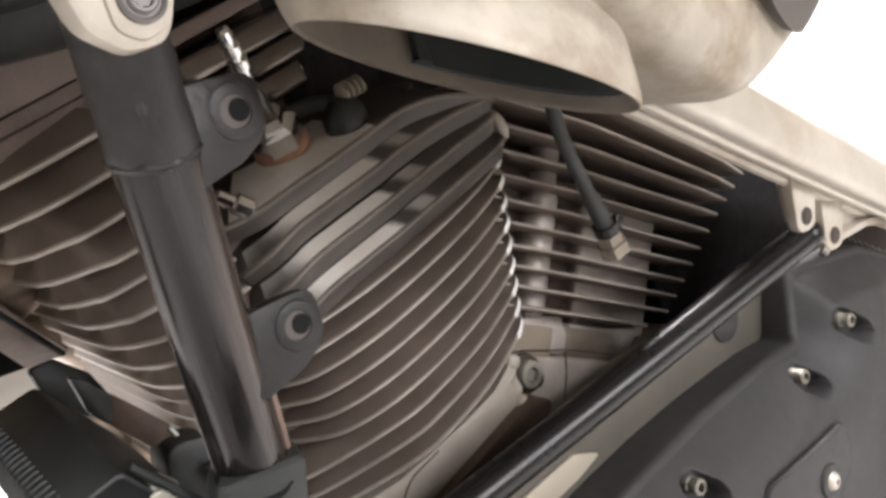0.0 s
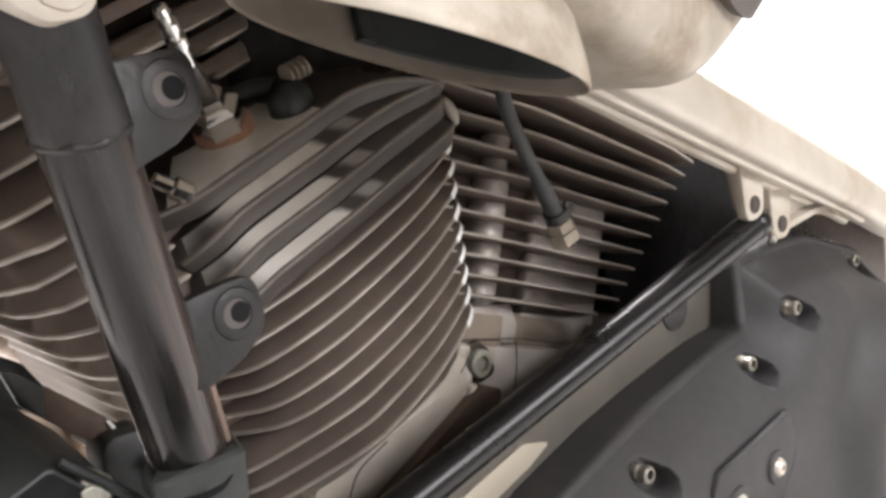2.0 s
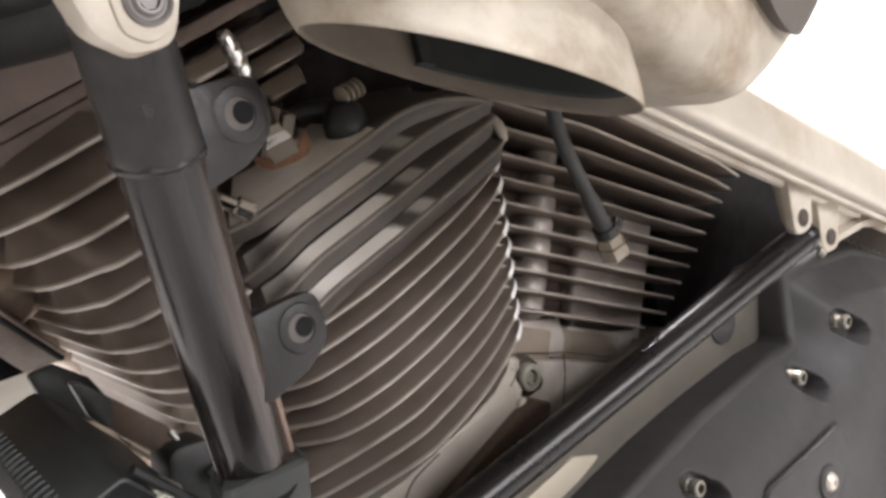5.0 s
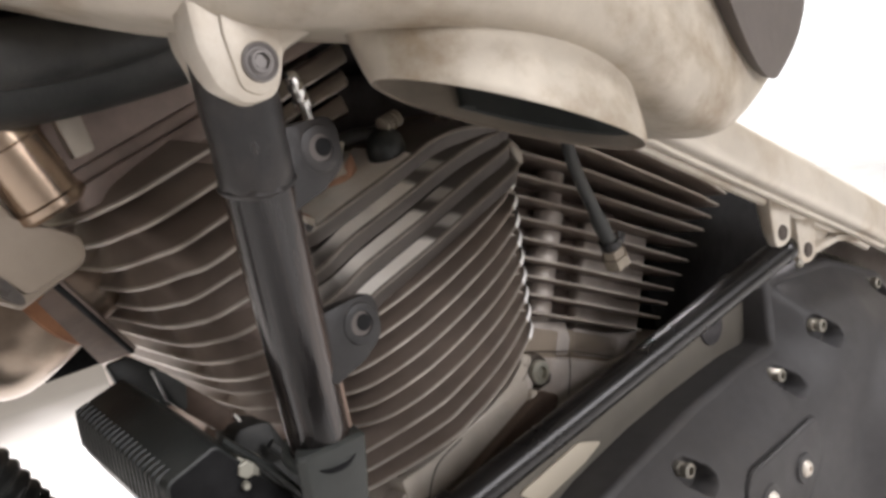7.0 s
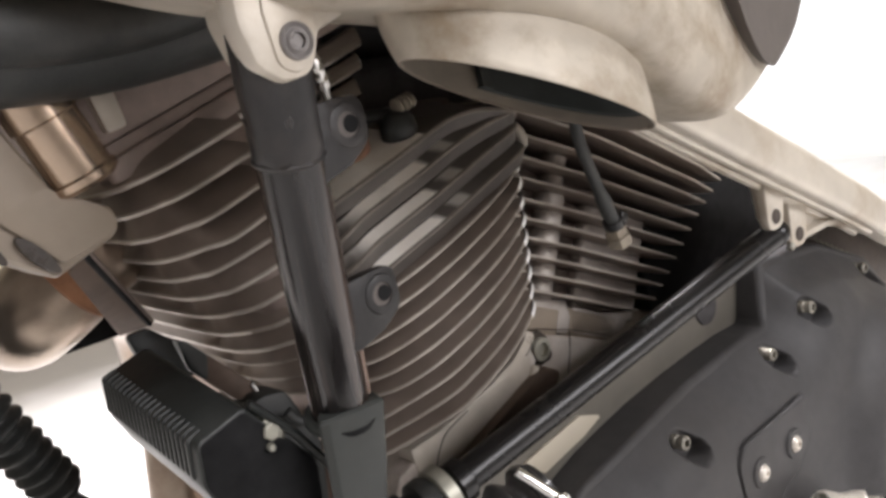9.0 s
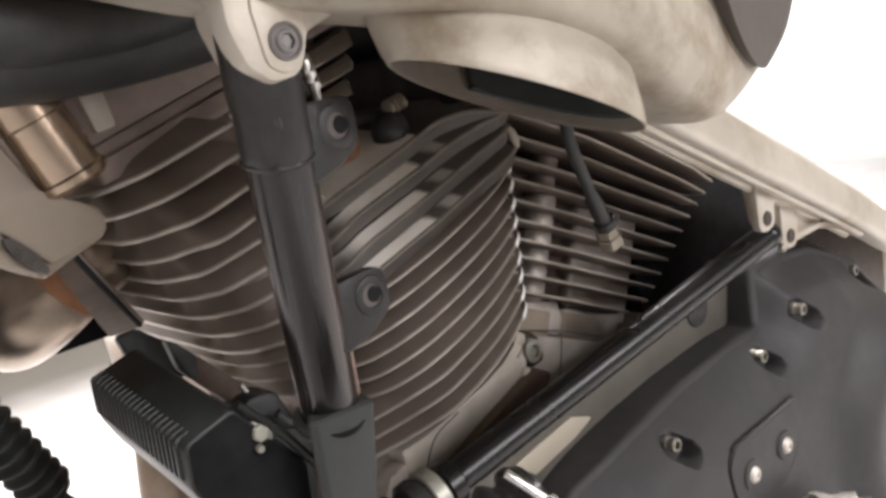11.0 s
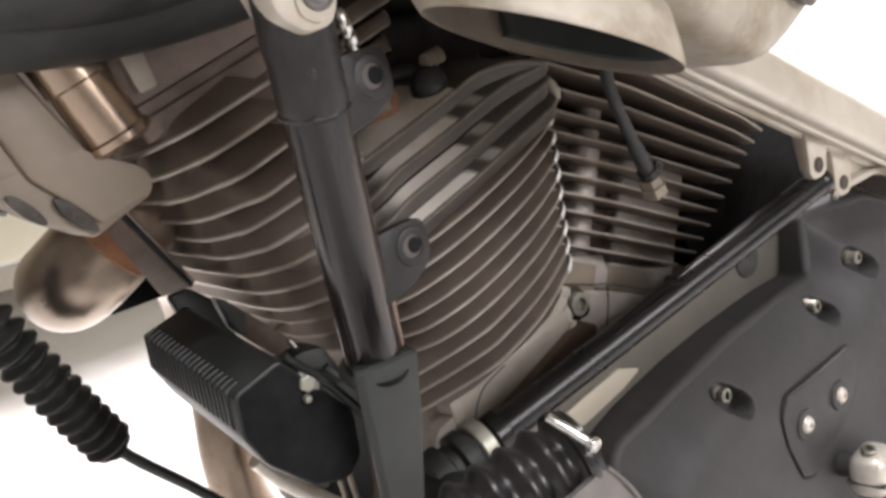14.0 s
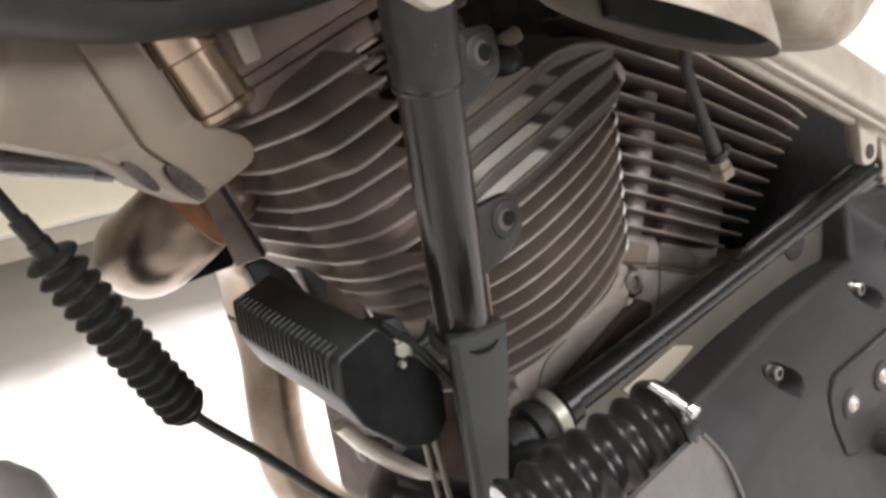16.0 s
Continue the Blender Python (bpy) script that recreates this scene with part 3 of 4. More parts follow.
rear_cyl = part("rear_cylinder", join(
    bore_plate(REAR, 0.09, 0.212, 0.370, 0.49, 0.555, 0.665, 0.015),
    bore_plate(REAR, 0.07, 0.24, 0.380, 0.50, 0.66, 0.735, 0.02)), HEAD, bike, "dusty brown-grey finned rear cylinder and head")
for k, a in enumerate((0.583, 0.594, 0.605, 0.616, 0.628, 0.640, 0.653, 0.666, 0.680, 0.694, 0.709, 0.724)):
    fin(rear_cyl, REAR, rear_outline(a), a, 0.0032 if k < 7 else 0.0040, lambda p, i, f=0.12 * max(0, k - 7): -f * max(0, p - 0.15) ** 2, 9.0, 0.12)
part("stud_column", lathe(REAR(0.128, 0.366, 0.56), REAR(0, 0, 1), [(0, 0.0115), (0.09, 0.0115), (0.10, 0.0092), (0.12, 0.0092)], 20), CASE, rear_cyl, "pale bare metal column between the fins")
part("head_top", bore_plate(REAR, 0.06, 0.245, 0.356, 0.50, 0.738, 0.752, 0.02), HEAD, rear_cyl, "brown-grey rear rocker base")
part("side_boss", bore_plate(REAR, 0.165, 0.238, 0.362, 0.42, 0.575, 0.655, 0.006), CASE, rear_cyl, "flat grey boss between the fins")
part("base_block", join(bore_plate(REAR, 0.07, 0.142, 0.352, 0.42, 0.545, 0.574, 0.006), bore_plate(REAR, 0.146, 0.21, 0.356, 0.42, 0.550, 0.577, 0.004)), DULL, rear_cyl, "grimy cylinder base block")

part("base_foot", side_plate(rounded_poly([(0.3226, 0.4901), (0.3566, 0.4824), (0.3593, 0.4683), (0.3547, 0.4579), (0.3189, 0.4710)], 0.003, 4), 0.353, 0.40, 0.0015), CASE, rear_cyl, "grimy cylinder foot")
part("base_foot", side_plate(rounded_poly([(0.3652, 0.4741), (0.4005, 0.4602), (0.4315, 0.4520), (0.4111, 0.4350), (0.3611, 0.4555)], 0.002, 4), 0.356, 0.40, 0.0015), CASE, rear_cyl, "grimy cylinder foot")

# oil line in front of the rear cylinder
dip = part("breather_hose", sweep(smooth_path([(0.262, 0.245, 0.625), (0.270, 0.252, 0.600), (0.288, 0.257, 0.568), (0.3005, 0.260, 0.548)], 6), lambda t: 0.0033 if t < 0.7 else 0.0042, 14), RUBBER, bike, "thin black breather hose")
part("hose_clip", lathe((0.2995, 0.260, 0.5505), (0.42, 0.1, -0.9), [(0, 0.0058), (0.0045, 0.0058)], 16), BLACK, dip, "black hose clip with ear")
part("clip_ear", block((0.3065, 0.258, 0.5505), (0.006, 0.003, 0.006), 0.001, pose(0, 0, 0, 0, 25, 0)), BLACK, dip)
part("hose_fitting", lathe((0.3015, 0.2605, 0.546), (0.42, 0.1, -0.9), [(0, 0.0062), (0.005, 0.0064), (0.0052, 0.0075), (0.011, 0.0075), (0.012, 0.0067)], 6), OLDBRASS, dip, "tan hexagonal fitting", 20)

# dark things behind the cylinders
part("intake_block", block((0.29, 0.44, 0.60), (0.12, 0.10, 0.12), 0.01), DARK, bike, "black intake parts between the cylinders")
part("battery_box", side_plate(rounded_poly([(0.475, 0.47), (0.50, 0.555), (0.60, 0.56), (0.80, 0.46), (0.80, 0.36), (0.5, 0.36)], 0.015, 4), 0.375, 0.52, 0.004), NEARBLACK, bike, "black plastic battery box")
# added backing that keeps the gap under the cover dark
part("throttle_housing", block((0.295, 0.46, 0.675), (0.13, 0.08, 0.10), 0.01), DARK, bike, "dark backing block added in the gap under the cover")

# crankcase
case = part("crankcase", join(
    side_plate(rounded_poly([(0.20, 0.30), (0.192, 0.42), (0.20, 0.437), (0.262, 0.452), (0.3185, 0.4692), (0.3533, 0.4571), (0.3948, 0.4403), (0.44, 0.44), (0.60, 0.42), (0.60, 0.2), (0.2, 0.18)], 0.012, 5), 0.350, 0.50, 0.003),
    side_plate(rounded_poly([(0.24, 0.36), (0.262, 0.39), (0.43, 0.42), (0.62, 0.42), (0.62, 0.24), (0.24, 0.24)], 0.006, 5), 0.303, 0.345, 0.003)),
    CASE, bike, "grey-brown cast aluminium crankcase with oil grime")
part("screw", socket_screw((0.318, 0.3478, 0.4595), (0, -1, 0), 0.0080, 0.0045, 0.0042), ZINC, case, "grimy cap screw")
# added in place of unseen engine mass; keeps floor bounce off the fins
part("case_nose", block((0.180, 0.448, 0.395), (0.056, 0.11, 0.13), 0.012), RUSTY, case, "stained block added to hold floor light off the fins")
part("flange", side_plate(rounded_poly([(0.172, 0.405), (0.185, 0.428), (0.300, 0.468), (0.306, 0.456), (0.20, 0.395)], 0.005, 4), 0.338, 0.352, 0.0015), CASE, case, "cast joint flange")
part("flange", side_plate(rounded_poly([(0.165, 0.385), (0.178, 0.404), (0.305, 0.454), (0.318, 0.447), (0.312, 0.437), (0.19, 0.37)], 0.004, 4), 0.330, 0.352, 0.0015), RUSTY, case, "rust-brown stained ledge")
part("oil_line", sweep(smooth_path([(0.240, 0.3365, 0.4475), (0.222, 0.3365, 0.441), (0.214, 0.3365, 0.432), (0.208, 0.3365, 0.420), (0.196, 0.3365, 0.412)], 6), 0.0004, 6), DARK, case, "thin black oil trickle")
part("flank_wall", side_plate(rounded_poly([(0.195, 0.4405), (0.2140, 0.4425), (0.2366, 0.4480), (0.2612, 0.4550), (0.2835, 0.4640), (0.2990, 0.4760), (0.3020, 0.4700), (0.2990, 0.4600), (0.2985, 0.4455), (0.2693, 0.4366), (0.2396, 0.4272), (0.2, 0.412)], 0.002, 3), 0.3370, 0.352, 0.001), CASTWALL, case, "pale cast wall below the fins")
part("corner_lug", block((0.3022, 0.3385, 0.4475), (0.014, 0.010, 0.013), 0.0035, pose(0, 0, 0, 0, 28, 0)), CASTWALL, case, "rounded cast corner")
part("corner_lug", block((0.3005, 0.3405, 0.4735), (0.010, 0.008, 0.009), 0.003, pose(0, 0, 0, 0, 25, 0)), CASTWALL, case, "pale rounded cast corner beside the screw")
for seam in (((0.3060, 0.4760), (0.3230, 0.4715), (0.3400, 0.4660), (0.3560, 0.4610), (0.3930, 0.4455)), ((0.3525, 0.4610), (0.3505, 0.4480), (0.3455, 0.4330)), ((0.2950, 0.4635), (0.2985, 0.4660), (0.3015, 0.4700), (0.3010, 0.4745))):
    part("joint_line", sweep(smooth_path([(r, 0.3368 if r < 0.304 else 0.3497, h) for r, h in seam], 5), 0.00038, 6), OILY, case, "thin dark joint line")
part("recess", side_plate(rounded_poly([(0.3070, 0.4560), (0.3070, 0.4645), (0.3130, 0.4715), (0.3215, 0.4710), (0.3275, 0.4650), (0.3305, 0.4525), (0.3285, 0.4490), (0.3130, 0.4470)], 0.003, 4), 0.3478, 0.352, 0.0003), OILY, case, "dark oily recess round the screw")
part("ledge", side_plate(rounded_poly([(0.2050, 0.3600), (0.2050, 0.4295), (0.2400, 0.4345), (0.2700, 0.4395), (0.3000, 0.4440), (0.3400, 0.4500), (0.3800, 0.4560), (0.4200, 0.4625), (0.4600, 0.4685), (0.4900, 0.4730), (0.5061, 0.4579), (0.5020, 0.4384), (0.4817, 0.4352), (0.4900, 0.4200), (0.3000, 0.3800)], 0.004, 3), 0.303, 0.308, 0.0008), PALE, case, "dusty cast wall between strut and cover")
part("pale_ledge", side_plate(rounded_poly([(0.2451, 0.4190), (0.2978, 0.4289), (0.3183, 0.4218), (0.3001, 0.4150), (0.2617, 0.4066)], 0.0015, 3), 0.3015, 0.3035, 0.0006), SKIRT, case, "paler patch on the cast wall")
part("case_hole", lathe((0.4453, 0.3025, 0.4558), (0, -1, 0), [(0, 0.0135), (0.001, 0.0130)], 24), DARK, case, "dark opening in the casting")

# primary cover: a height field with a soft shoulder
OUT = rounded_poly([(0.195, 0.30), (0.246, 0.396), (0.286, 0.4185), (0.339, 0.4305), (0.4035, 0.4355), (0.436, 0.4392), (0.482, 0.4392), (0.492, 0.4772), (0.589, 0.469), (0.678, 0.4354), (0.722, 0.385), (0.765, 0.30), (0.74, 0.14), (0.26, 0.16)], [0.02, 0.03, 0.05, 0.05, 0.02, 0.008, 0.008, 0.010, 0.05, 0.06, 0.06, 0.06, 0.06, 0.06], 6)
EDGE = rounded_poly([(0.195, 0.29), (0.2610, 0.3975), (0.2890, 0.4075), (0.3100, 0.4125), (0.3430, 0.4195), (0.3830, 0.4255), (0.4200, 0.4295), (0.4526, 0.4324), (0.4840, 0.4324), (0.492, 0.4772), (0.589, 0.469), (0.678, 0.4354), (0.722, 0.385), (0.765, 0.30), (0.74, 0.14), (0.26, 0.16)], [0.02, 0.03, 0.05, 0.05, 0.05, 0.05, 0.05, 0.012, 0.006, 0.010, 0.05, 0.06, 0.06, 0.06, 0.06, 0.06], 6)
SCREWS = [(0.3440, 0.4008), (0.4676, 0.4168), (0.5147, 0.4389), (0.6432, 0.4349)]


def outline_distance(pts, x, y):
    P = np.array([(p.x, p.y) for p in pts])
    Q = np.roll(P, -1, 0)
    d = np.full(x.shape, 9.0)
    inside = np.zeros(x.shape, bool)
    for (ax, ay), (bx, by) in zip(P, Q):
        ex, ey = bx - ax, by - ay
        t = np.clip(((x - ax) * ex + (y - ay) * ey) / (ex * ex + ey * ey + 1e-12), 0, 1)
        d = np.minimum(d, np.hypot(x - ax - t * ex, y - ay - t * ey))
        inside ^= ((ay > y) != (by > y)) & (x < (bx - ax) * (y - ay) / (by - ay + 1e-12) + ax)
    return np.where(inside, d, -d)


def step(a, b, v):
    t = np.clip((v - a) / (b - a), 0, 1)
    return t * t * (3 - 2 * t)


PLATE = rounded_poly([(0.3905, 0.3825), (0.4726, 0.3885), (0.4796, 0.3701), (0.4727, 0.3557), (0.4555, 0.3400), (0.436, 0.3345), (0.4123, 0.3200), (0.3985, 0.3240), (0.3853, 0.3517), (0.3815, 0.3726)], [0.008, 0.005, 0.012, 0.02, 0.02, 0.02, 0.006, 0.008, 0.03, 0.012], 5)


def cover_face(x, y):
    d = outline_distance(OUT, x, y)
    ramp = 1 - np.logaddexp(0, 7 * (1 - d / 0.046)) / 7
    z = 0.290 - 0.041 * np.clip(ramp, 0, 1)
    return d, z - 0.020 * step(0.115, 0.075, np.hypot(x - 0.635, y - 0.315))


SEATS = [float(cover_face(np.array([sx]), np.array([sy]))[1][0]) + 0.0060 for sx, sy in SCREWS]


def primary_cover():
    x, y = np.meshgrid(np.linspace(0.19, 0.73, 620), np.linspace(0.20, 0.49, 330))
    d, z = cover_face(x, y)
    for _ in range(3):
        for ax in (0, 1):
            z = sum(np.roll(z, k, ax) for k in range(-4, 5)) / 9
    dp = outline_distance(PLATE, x, y)
    z += 0.0016 * step(-0.0022, -0.0004, dp)
    for k, (sx, sy) in enumerate(SCREWS):
        run = (y - sy) * -0.66 + (x - sx) * 0.75
        across = (x - sx) * 0.66 + (y - sy) * 0.75
        hole = step(0.0088, 0.0066, np.hypot(across, np.maximum(0, np.abs(run - 0.0075) - 0.0065)))
        z = z * (1 - hole) + np.maximum(z, SEATS[k]) * hole
    bm = bmesh.new()
    idx = {}
    keep = (d > 0.0012) & (outline_distance(EDGE, x, y) > 0.0012)
    for r_, c_ in zip(*np.nonzero(keep)):
        idx[r_, c_] = bm.verts.new((x[r_, c_], z[r_, c_], y[r_, c_]))
    for r_, c_ in list(idx):
        q = [(r_, c_), (r_, c_ + 1), (r_ + 1, c_ + 1), (r_ + 1, c_)]
        if all(k in idx for k in q):
            bm.faces.new([idx[k] for k in q])
    edge = [e for e in bm.edges if len(e.link_faces) == 1]
    made = bmesh.ops.extrude_edge_only(bm, edges=edge)
    for v in made["geom"]:
        if isinstance(v, bmesh.types.BMVert):
            v.co.y += 0.03
    return bm


cover = part("primary_cover", primary_cover(), COVER, bike, "matt dark grey primary drive cover with recessed screws", 50)
for (sx, sy), seat in zip(SCREWS, SEATS):
    part("screw", socket_screw((sx, seat + 0.001, sy), (-0.02, -1, 0.02), 0.0046, 0.0115, 0.0026), STEEL, cover, "zinc-plated socket cap screw")
def edge_skirt():
    n = len(EDGE)
    loops = [[] for _ in range(6)]
    for k, p in enumerate(EDGE):
        t = (EDGE[(k + 1) % n] - EDGE[k - 1]).normalized()
        face = float(cover_face(np.array([p.x + t.y * 0.007]), np.array([p.y - t.x * 0.007]))[1][0])
        for loop, (inset, i) in zip(loops, ((0.007, 0.0012), (0.004, 0.0017), (0.002, 0.0028), (0.0005, 0.0044), (0.0, 0.0062), (0.0, 0.0400))):
            loop.append(Vector((p.x + t.y * inset, face + i, p.y - t.x * inset)))
    bm = bmesh.new()
    rings(bm, loops, close_ends=False)
    return bm


part("edge_skirt", edge_skirt(), COVER, cover, "rolled edge of the cover", 60)
part("inspection_plate", side_plate(PLATE, 0.2480, 0.2520, 0.0008), COVER, cover, "small dark grey inspection plate")
for q in ((0.4055, 0.3585), (0.4500, 0.3612)):
    part("screw_seat", lathe((q[0], 0.2476, q[1]), (0, -1, 0), [(0, 0.0105), (0.0010, 0.0100), (0.0014, 0.009), (0.0012, 0.0055)], 24), COVER, cover, "raised screw seat")
    part("screw", lathe((q[0], 0.2468, q[1]), (0, -1, 0), [(0, 0.0058), (0.0008, 0.0058), (0.0026, 0.0046), (0.0034, 0.0030), (0.0035, 0.0021), (0.0012, 0.0019)], 20), ALLOY, cover, "bright button-head screw")

# gear shift lever
shaft = Vector((0.446, 0.250, 0.3120))
shift = part("shift_lever", join(
    block(shaft + Vector((0.002, -0.022, 0.000)), (0.034, 0.024, 0.030), 0.0085, pose(0, 0, 0, 0, 0, 8)),
    sweep(smooth_path([shaft + Vector((0.004, -0.022, 0.004)), shaft + Vector((0.026, -0.023, 0.000)), shaft + Vector((0.048, -0.022, -0.008))], 6), lambda t: 0.0110 - 0.003 * t, 20, 0.75)), ALLOY, bike, "worn bare alloy gear shift lever")
part("shaft", lathe(shaft + Vector((0, 0.004, 0)), (0, -1, 0), [(0, 0.013), (0.003, 0.013), (0.004, 0.0085), (0.020, 0.0085)], 24), COVER, shift, "grey splined shaft")
part("clamp_slit", block(shaft + Vector((0.002, -0.022, -0.003)), (0.0344, 0.0244, 0.0014), 0.0004, pose(0, 0, 0, 0, 0, 8)), DARK, shift, "dark clamp slit")
part("clamp_screw", socket_screw(shaft + Vector((-0.004, -0.022, 0.0135)), (-0.1, -0.3, 1), 0.0048, 0.006, 0.0026), STEEL, shift, "zinc clamp screw")
part("rod_end", join(
    lathe(shaft + Vector((0.050, -0.017, -0.012)), (0.6, -0.8, 0), [(0, 0.0085), (0.010, 0.0085)], 24),
    sweep([shaft + Vector((0.054, -0.0225, -0.017)), shaft + Vector((0.055, -0.023, -0.031)), shaft + Vector((0.0575, -0.023, -0.10))], 0.0052, 16)), ALLOY, shift, "alloy ball joint and rod")
part("lock_nut", lathe(shaft + Vector((0.0546, -0.0228, -0.027)), (0.01, 0, -1), [(0, 0.0068), (0.006, 0.0068)], 6), STEEL, shift, "hexagonal lock nut", 20)
part("joint_bolt", lathe(shaft + Vector((0.056, -0.025, -0.012)), (0.6, -0.8, 0), [(0, 0.0045), (0.010, 0.0045), (0.011, 0.0036), (0.011, 0.002), (0.008, 0.0018)], 16), STEEL, shift, "bolt through the joint")

# front frame tube
TUBE = [(0.0942, 0.2400, 0.640), (0.1190, 0.2759, 0.505)]
T0, T1 = (Vector(q) + Vector((-0.0016, 0.0006, 0)) for q in TUBE)
tube_dir = (T1 - T0).normalized()
down_tube = part("frame_down_tube", sweep([T0.lerp(T1, t) for t in (-0.05, 0.25, 0.5, 0.75, 1.02)], 0.0130, 40), TUBEBLACK, bike, "worn gloss black frame down tube")
def weld_collar():
    """A squarish forged end that runs out into the tube."""
    m, loops = basis(tube_dir, (0.35, 0.93, 0)), []
    for z, rad, square in ((-0.024, 0.0128, 0.85), (-0.004, 0.0133, 0.8), (0.006, 0.0129, 0.7), (0.014, 0.0132, 0.65), (0.019, 0.0134, 0.45), (0.0215, 0.0136, 0.2), (0.024, 0.0133, 0.0)):
        loop = []
        for j in range(48):
            t = 2 * math.pi * j / 48
            c, s_ = math.cos(t), math.sin(t)
            k = (1 - square) + square * min(1.18, 1 / max(abs(c), abs(s_)))
            loop.append(T0 + tube_dir * (z + (0.0005 * math.sin(3 * t) if z > 0.015 else 0)) + m @ Vector((rad * k * c, rad * k * s_, 0)))
        loops.append(loop)
    return loft(loops)


part("collar", weld_collar(), FORGED, down_tube, "black forged collar with rough weld", 50)
for z, rad in ((0.0225, 0.0130),):
    ring = [T0 + tube_dir * (z + 0.0006 * math.sin(2 * t) + 0.0002 * math.sin(9 * t)) + basis(tube_dir) @ Vector((rad * math.cos(t), rad * math.sin(t), 0)) for t in (2 * math.pi * j / 72 for j in range(73))]
    part("weld_bead", sweep(ring, lambda t: 0.0013 + 0.0003 * math.sin(60 * t), 8, 1.0, tube_dir), FORGED, down_tube, "lumpy black weld bead")
part("ear", join(side_plate(rounded_poly([(0.0845, 0.612), (0.0935, 0.6185), (0.0945, 0.6080), (0.0880, 0.6045)], 0.003, 4), 0.2440, 0.2490, 0.001)), BLACK, down_tube, "small black ear on the collar")
s0 = T0.lerp(T1, 0.99)


def foot_section(h, left, right, front, deep, soft):
    return [Vector((p.x, p.y, h)) for p in rounded_poly([(left, front + 0.003), (left + 0.003, front), (right, front), (right + 0.008, front + deep), (left + 0.016, front + deep)], [0.002, 0.002, soft, 0.002, 0.002], 5)]


bracket = part("foot_bracket", loft([foot_section(*q) for q in ((0.5085, 0.0985, 0.1285, 0.2620, 0.026, 0.002), (0.5070, 0.0972, 0.1300, 0.2605, 0.028, 0.003), (0.48, 0.0978, 0.1265, 0.2610, 0.028, 0.003), (0.44, 0.0985, 0.1190, 0.2620, 0.028, 0.003), (0.39, 0.0990, 0.1120, 0.2640, 0.028, 0.003))]), PLATEBLACK, down_tube, "flat grey-black bracket at the tube's foot", 30)
part("lip", sweep([s0 + Vector((0, 0, -0.003)) + basis(tube_dir) @ Vector((0.0145 * math.cos(t), 0.0145 * math.sin(t), 0)) for t in (2 * math.pi * j / 40 for j in range(41))], 0.0024, 10, 1.0, tube_dir), PLATEBLACK, down_tube, "rolled lip round the tube")
part("slot", sweep(smooth_path([(0.1055, 0.2606, 0.5010), (0.1110, 0.2600, 0.4990), (0.1180, 0.2600, 0.4990), (0.1235, 0.2606, 0.5012)], 6), lambda t: 0.0002 + 0.0011 * math.sin(math.pi * t), 8), NEARBLACK, down_tube, "dark crescent gap under the lip")
part("worn_streak", sweep([T0.lerp(T1, t) + Vector((0.0122, -0.0052, 0)) for t in (0.66, 0.72, 0.8, 0.9, 0.965)], lambda t: 0.0012 * min(1, 3.2 * t + 0.1), 8, 1.4), BROWNWEAR, down_tube, "bare brown rub mark on the paint")
part("guard_strip", join(sweep([s0 + Vector((-0.020, 0.014, -0.032)), s0 + Vector((-0.016, 0.016, -0.06)), s0 + Vector((-0.010, 0.02, -0.10))], 0.0016, 8), sweep([s0 + Vector((-0.0235, 0.017, -0.032)), s0 + Vector((-0.020, 0.019, -0.06)), s0 + Vector((-0.015, 0.023, -0.10))], 0.0014, 8)), OLDBRASS, down_tube, "thin tan cable strands behind the bracket")


def lug(c, lean):
    c = Vector(c)
    shape = rounded_poly([(-0.017, -0.0165), (-0.0165, 0.0095), (-0.004, 0.0100), (0.0085, 0.0098), (0.0100, -0.0075), (-0.0005, -0.0140), (-0.014, -0.0175)], [0.001, 0.002, 0.004, 0.0098, 0.0085, 0.004, 0.001], 7)
    shape = [q * 1.1 for q in shape]

    def place(x, y, z):
        return c + Vector((x, z + x * lean, y + x * 0.08))

    bm = plate(shape, place, 0.0065, 0.0008)
    ob = part("mounting_lug", bm, FORGED, down_tube, "black bracket lug with a threaded hole")
    part("boss_ring", lathe(place(0, 0, 0.0003), (0, -1, 0), [(0, 0.0090), (0.0011, 0.0086), (0.0014, 0.0080), (0.0014, 0.0052), (0.0002, 0.0048)], 28), FORGED, down_tube)
    part("threaded_hole", lathe(place(0, 0, 0.0001), (0, -1, 0), [(0, 0.0050), (0.0006, 0.0050)], 24), KNEE, down_tube, "dull brown threaded insert")
    part("hole", lathe(place(0.0013, 0.0002, 0.0001), (0, -1, 0), [(0, 0.0036), (0.0009, 0.0035)], 20), NEARBLACK, down_tube, "dark bolt hole")


lug((0.1205, 0.2395, 0.6262), 0.10)
lug((0.1352, 0.2570, 0.5535), 0.06)

# silver frame
def spar_section(r, i0, i1, h0, h1):
    return [Vector((r, p.x, p.y)) for p in rounded_poly([(i0, h0), (i0 + 0.022, h0), (i0 + 0.03, h0 + 0.012), (i0 + 0.075, h0 + 0.022), (i0 + 0.075, h1), (i0 + 0.004, h1)], [0.010, 0.003, 0.004, 0.004, 0.01, 0.016], 6)]


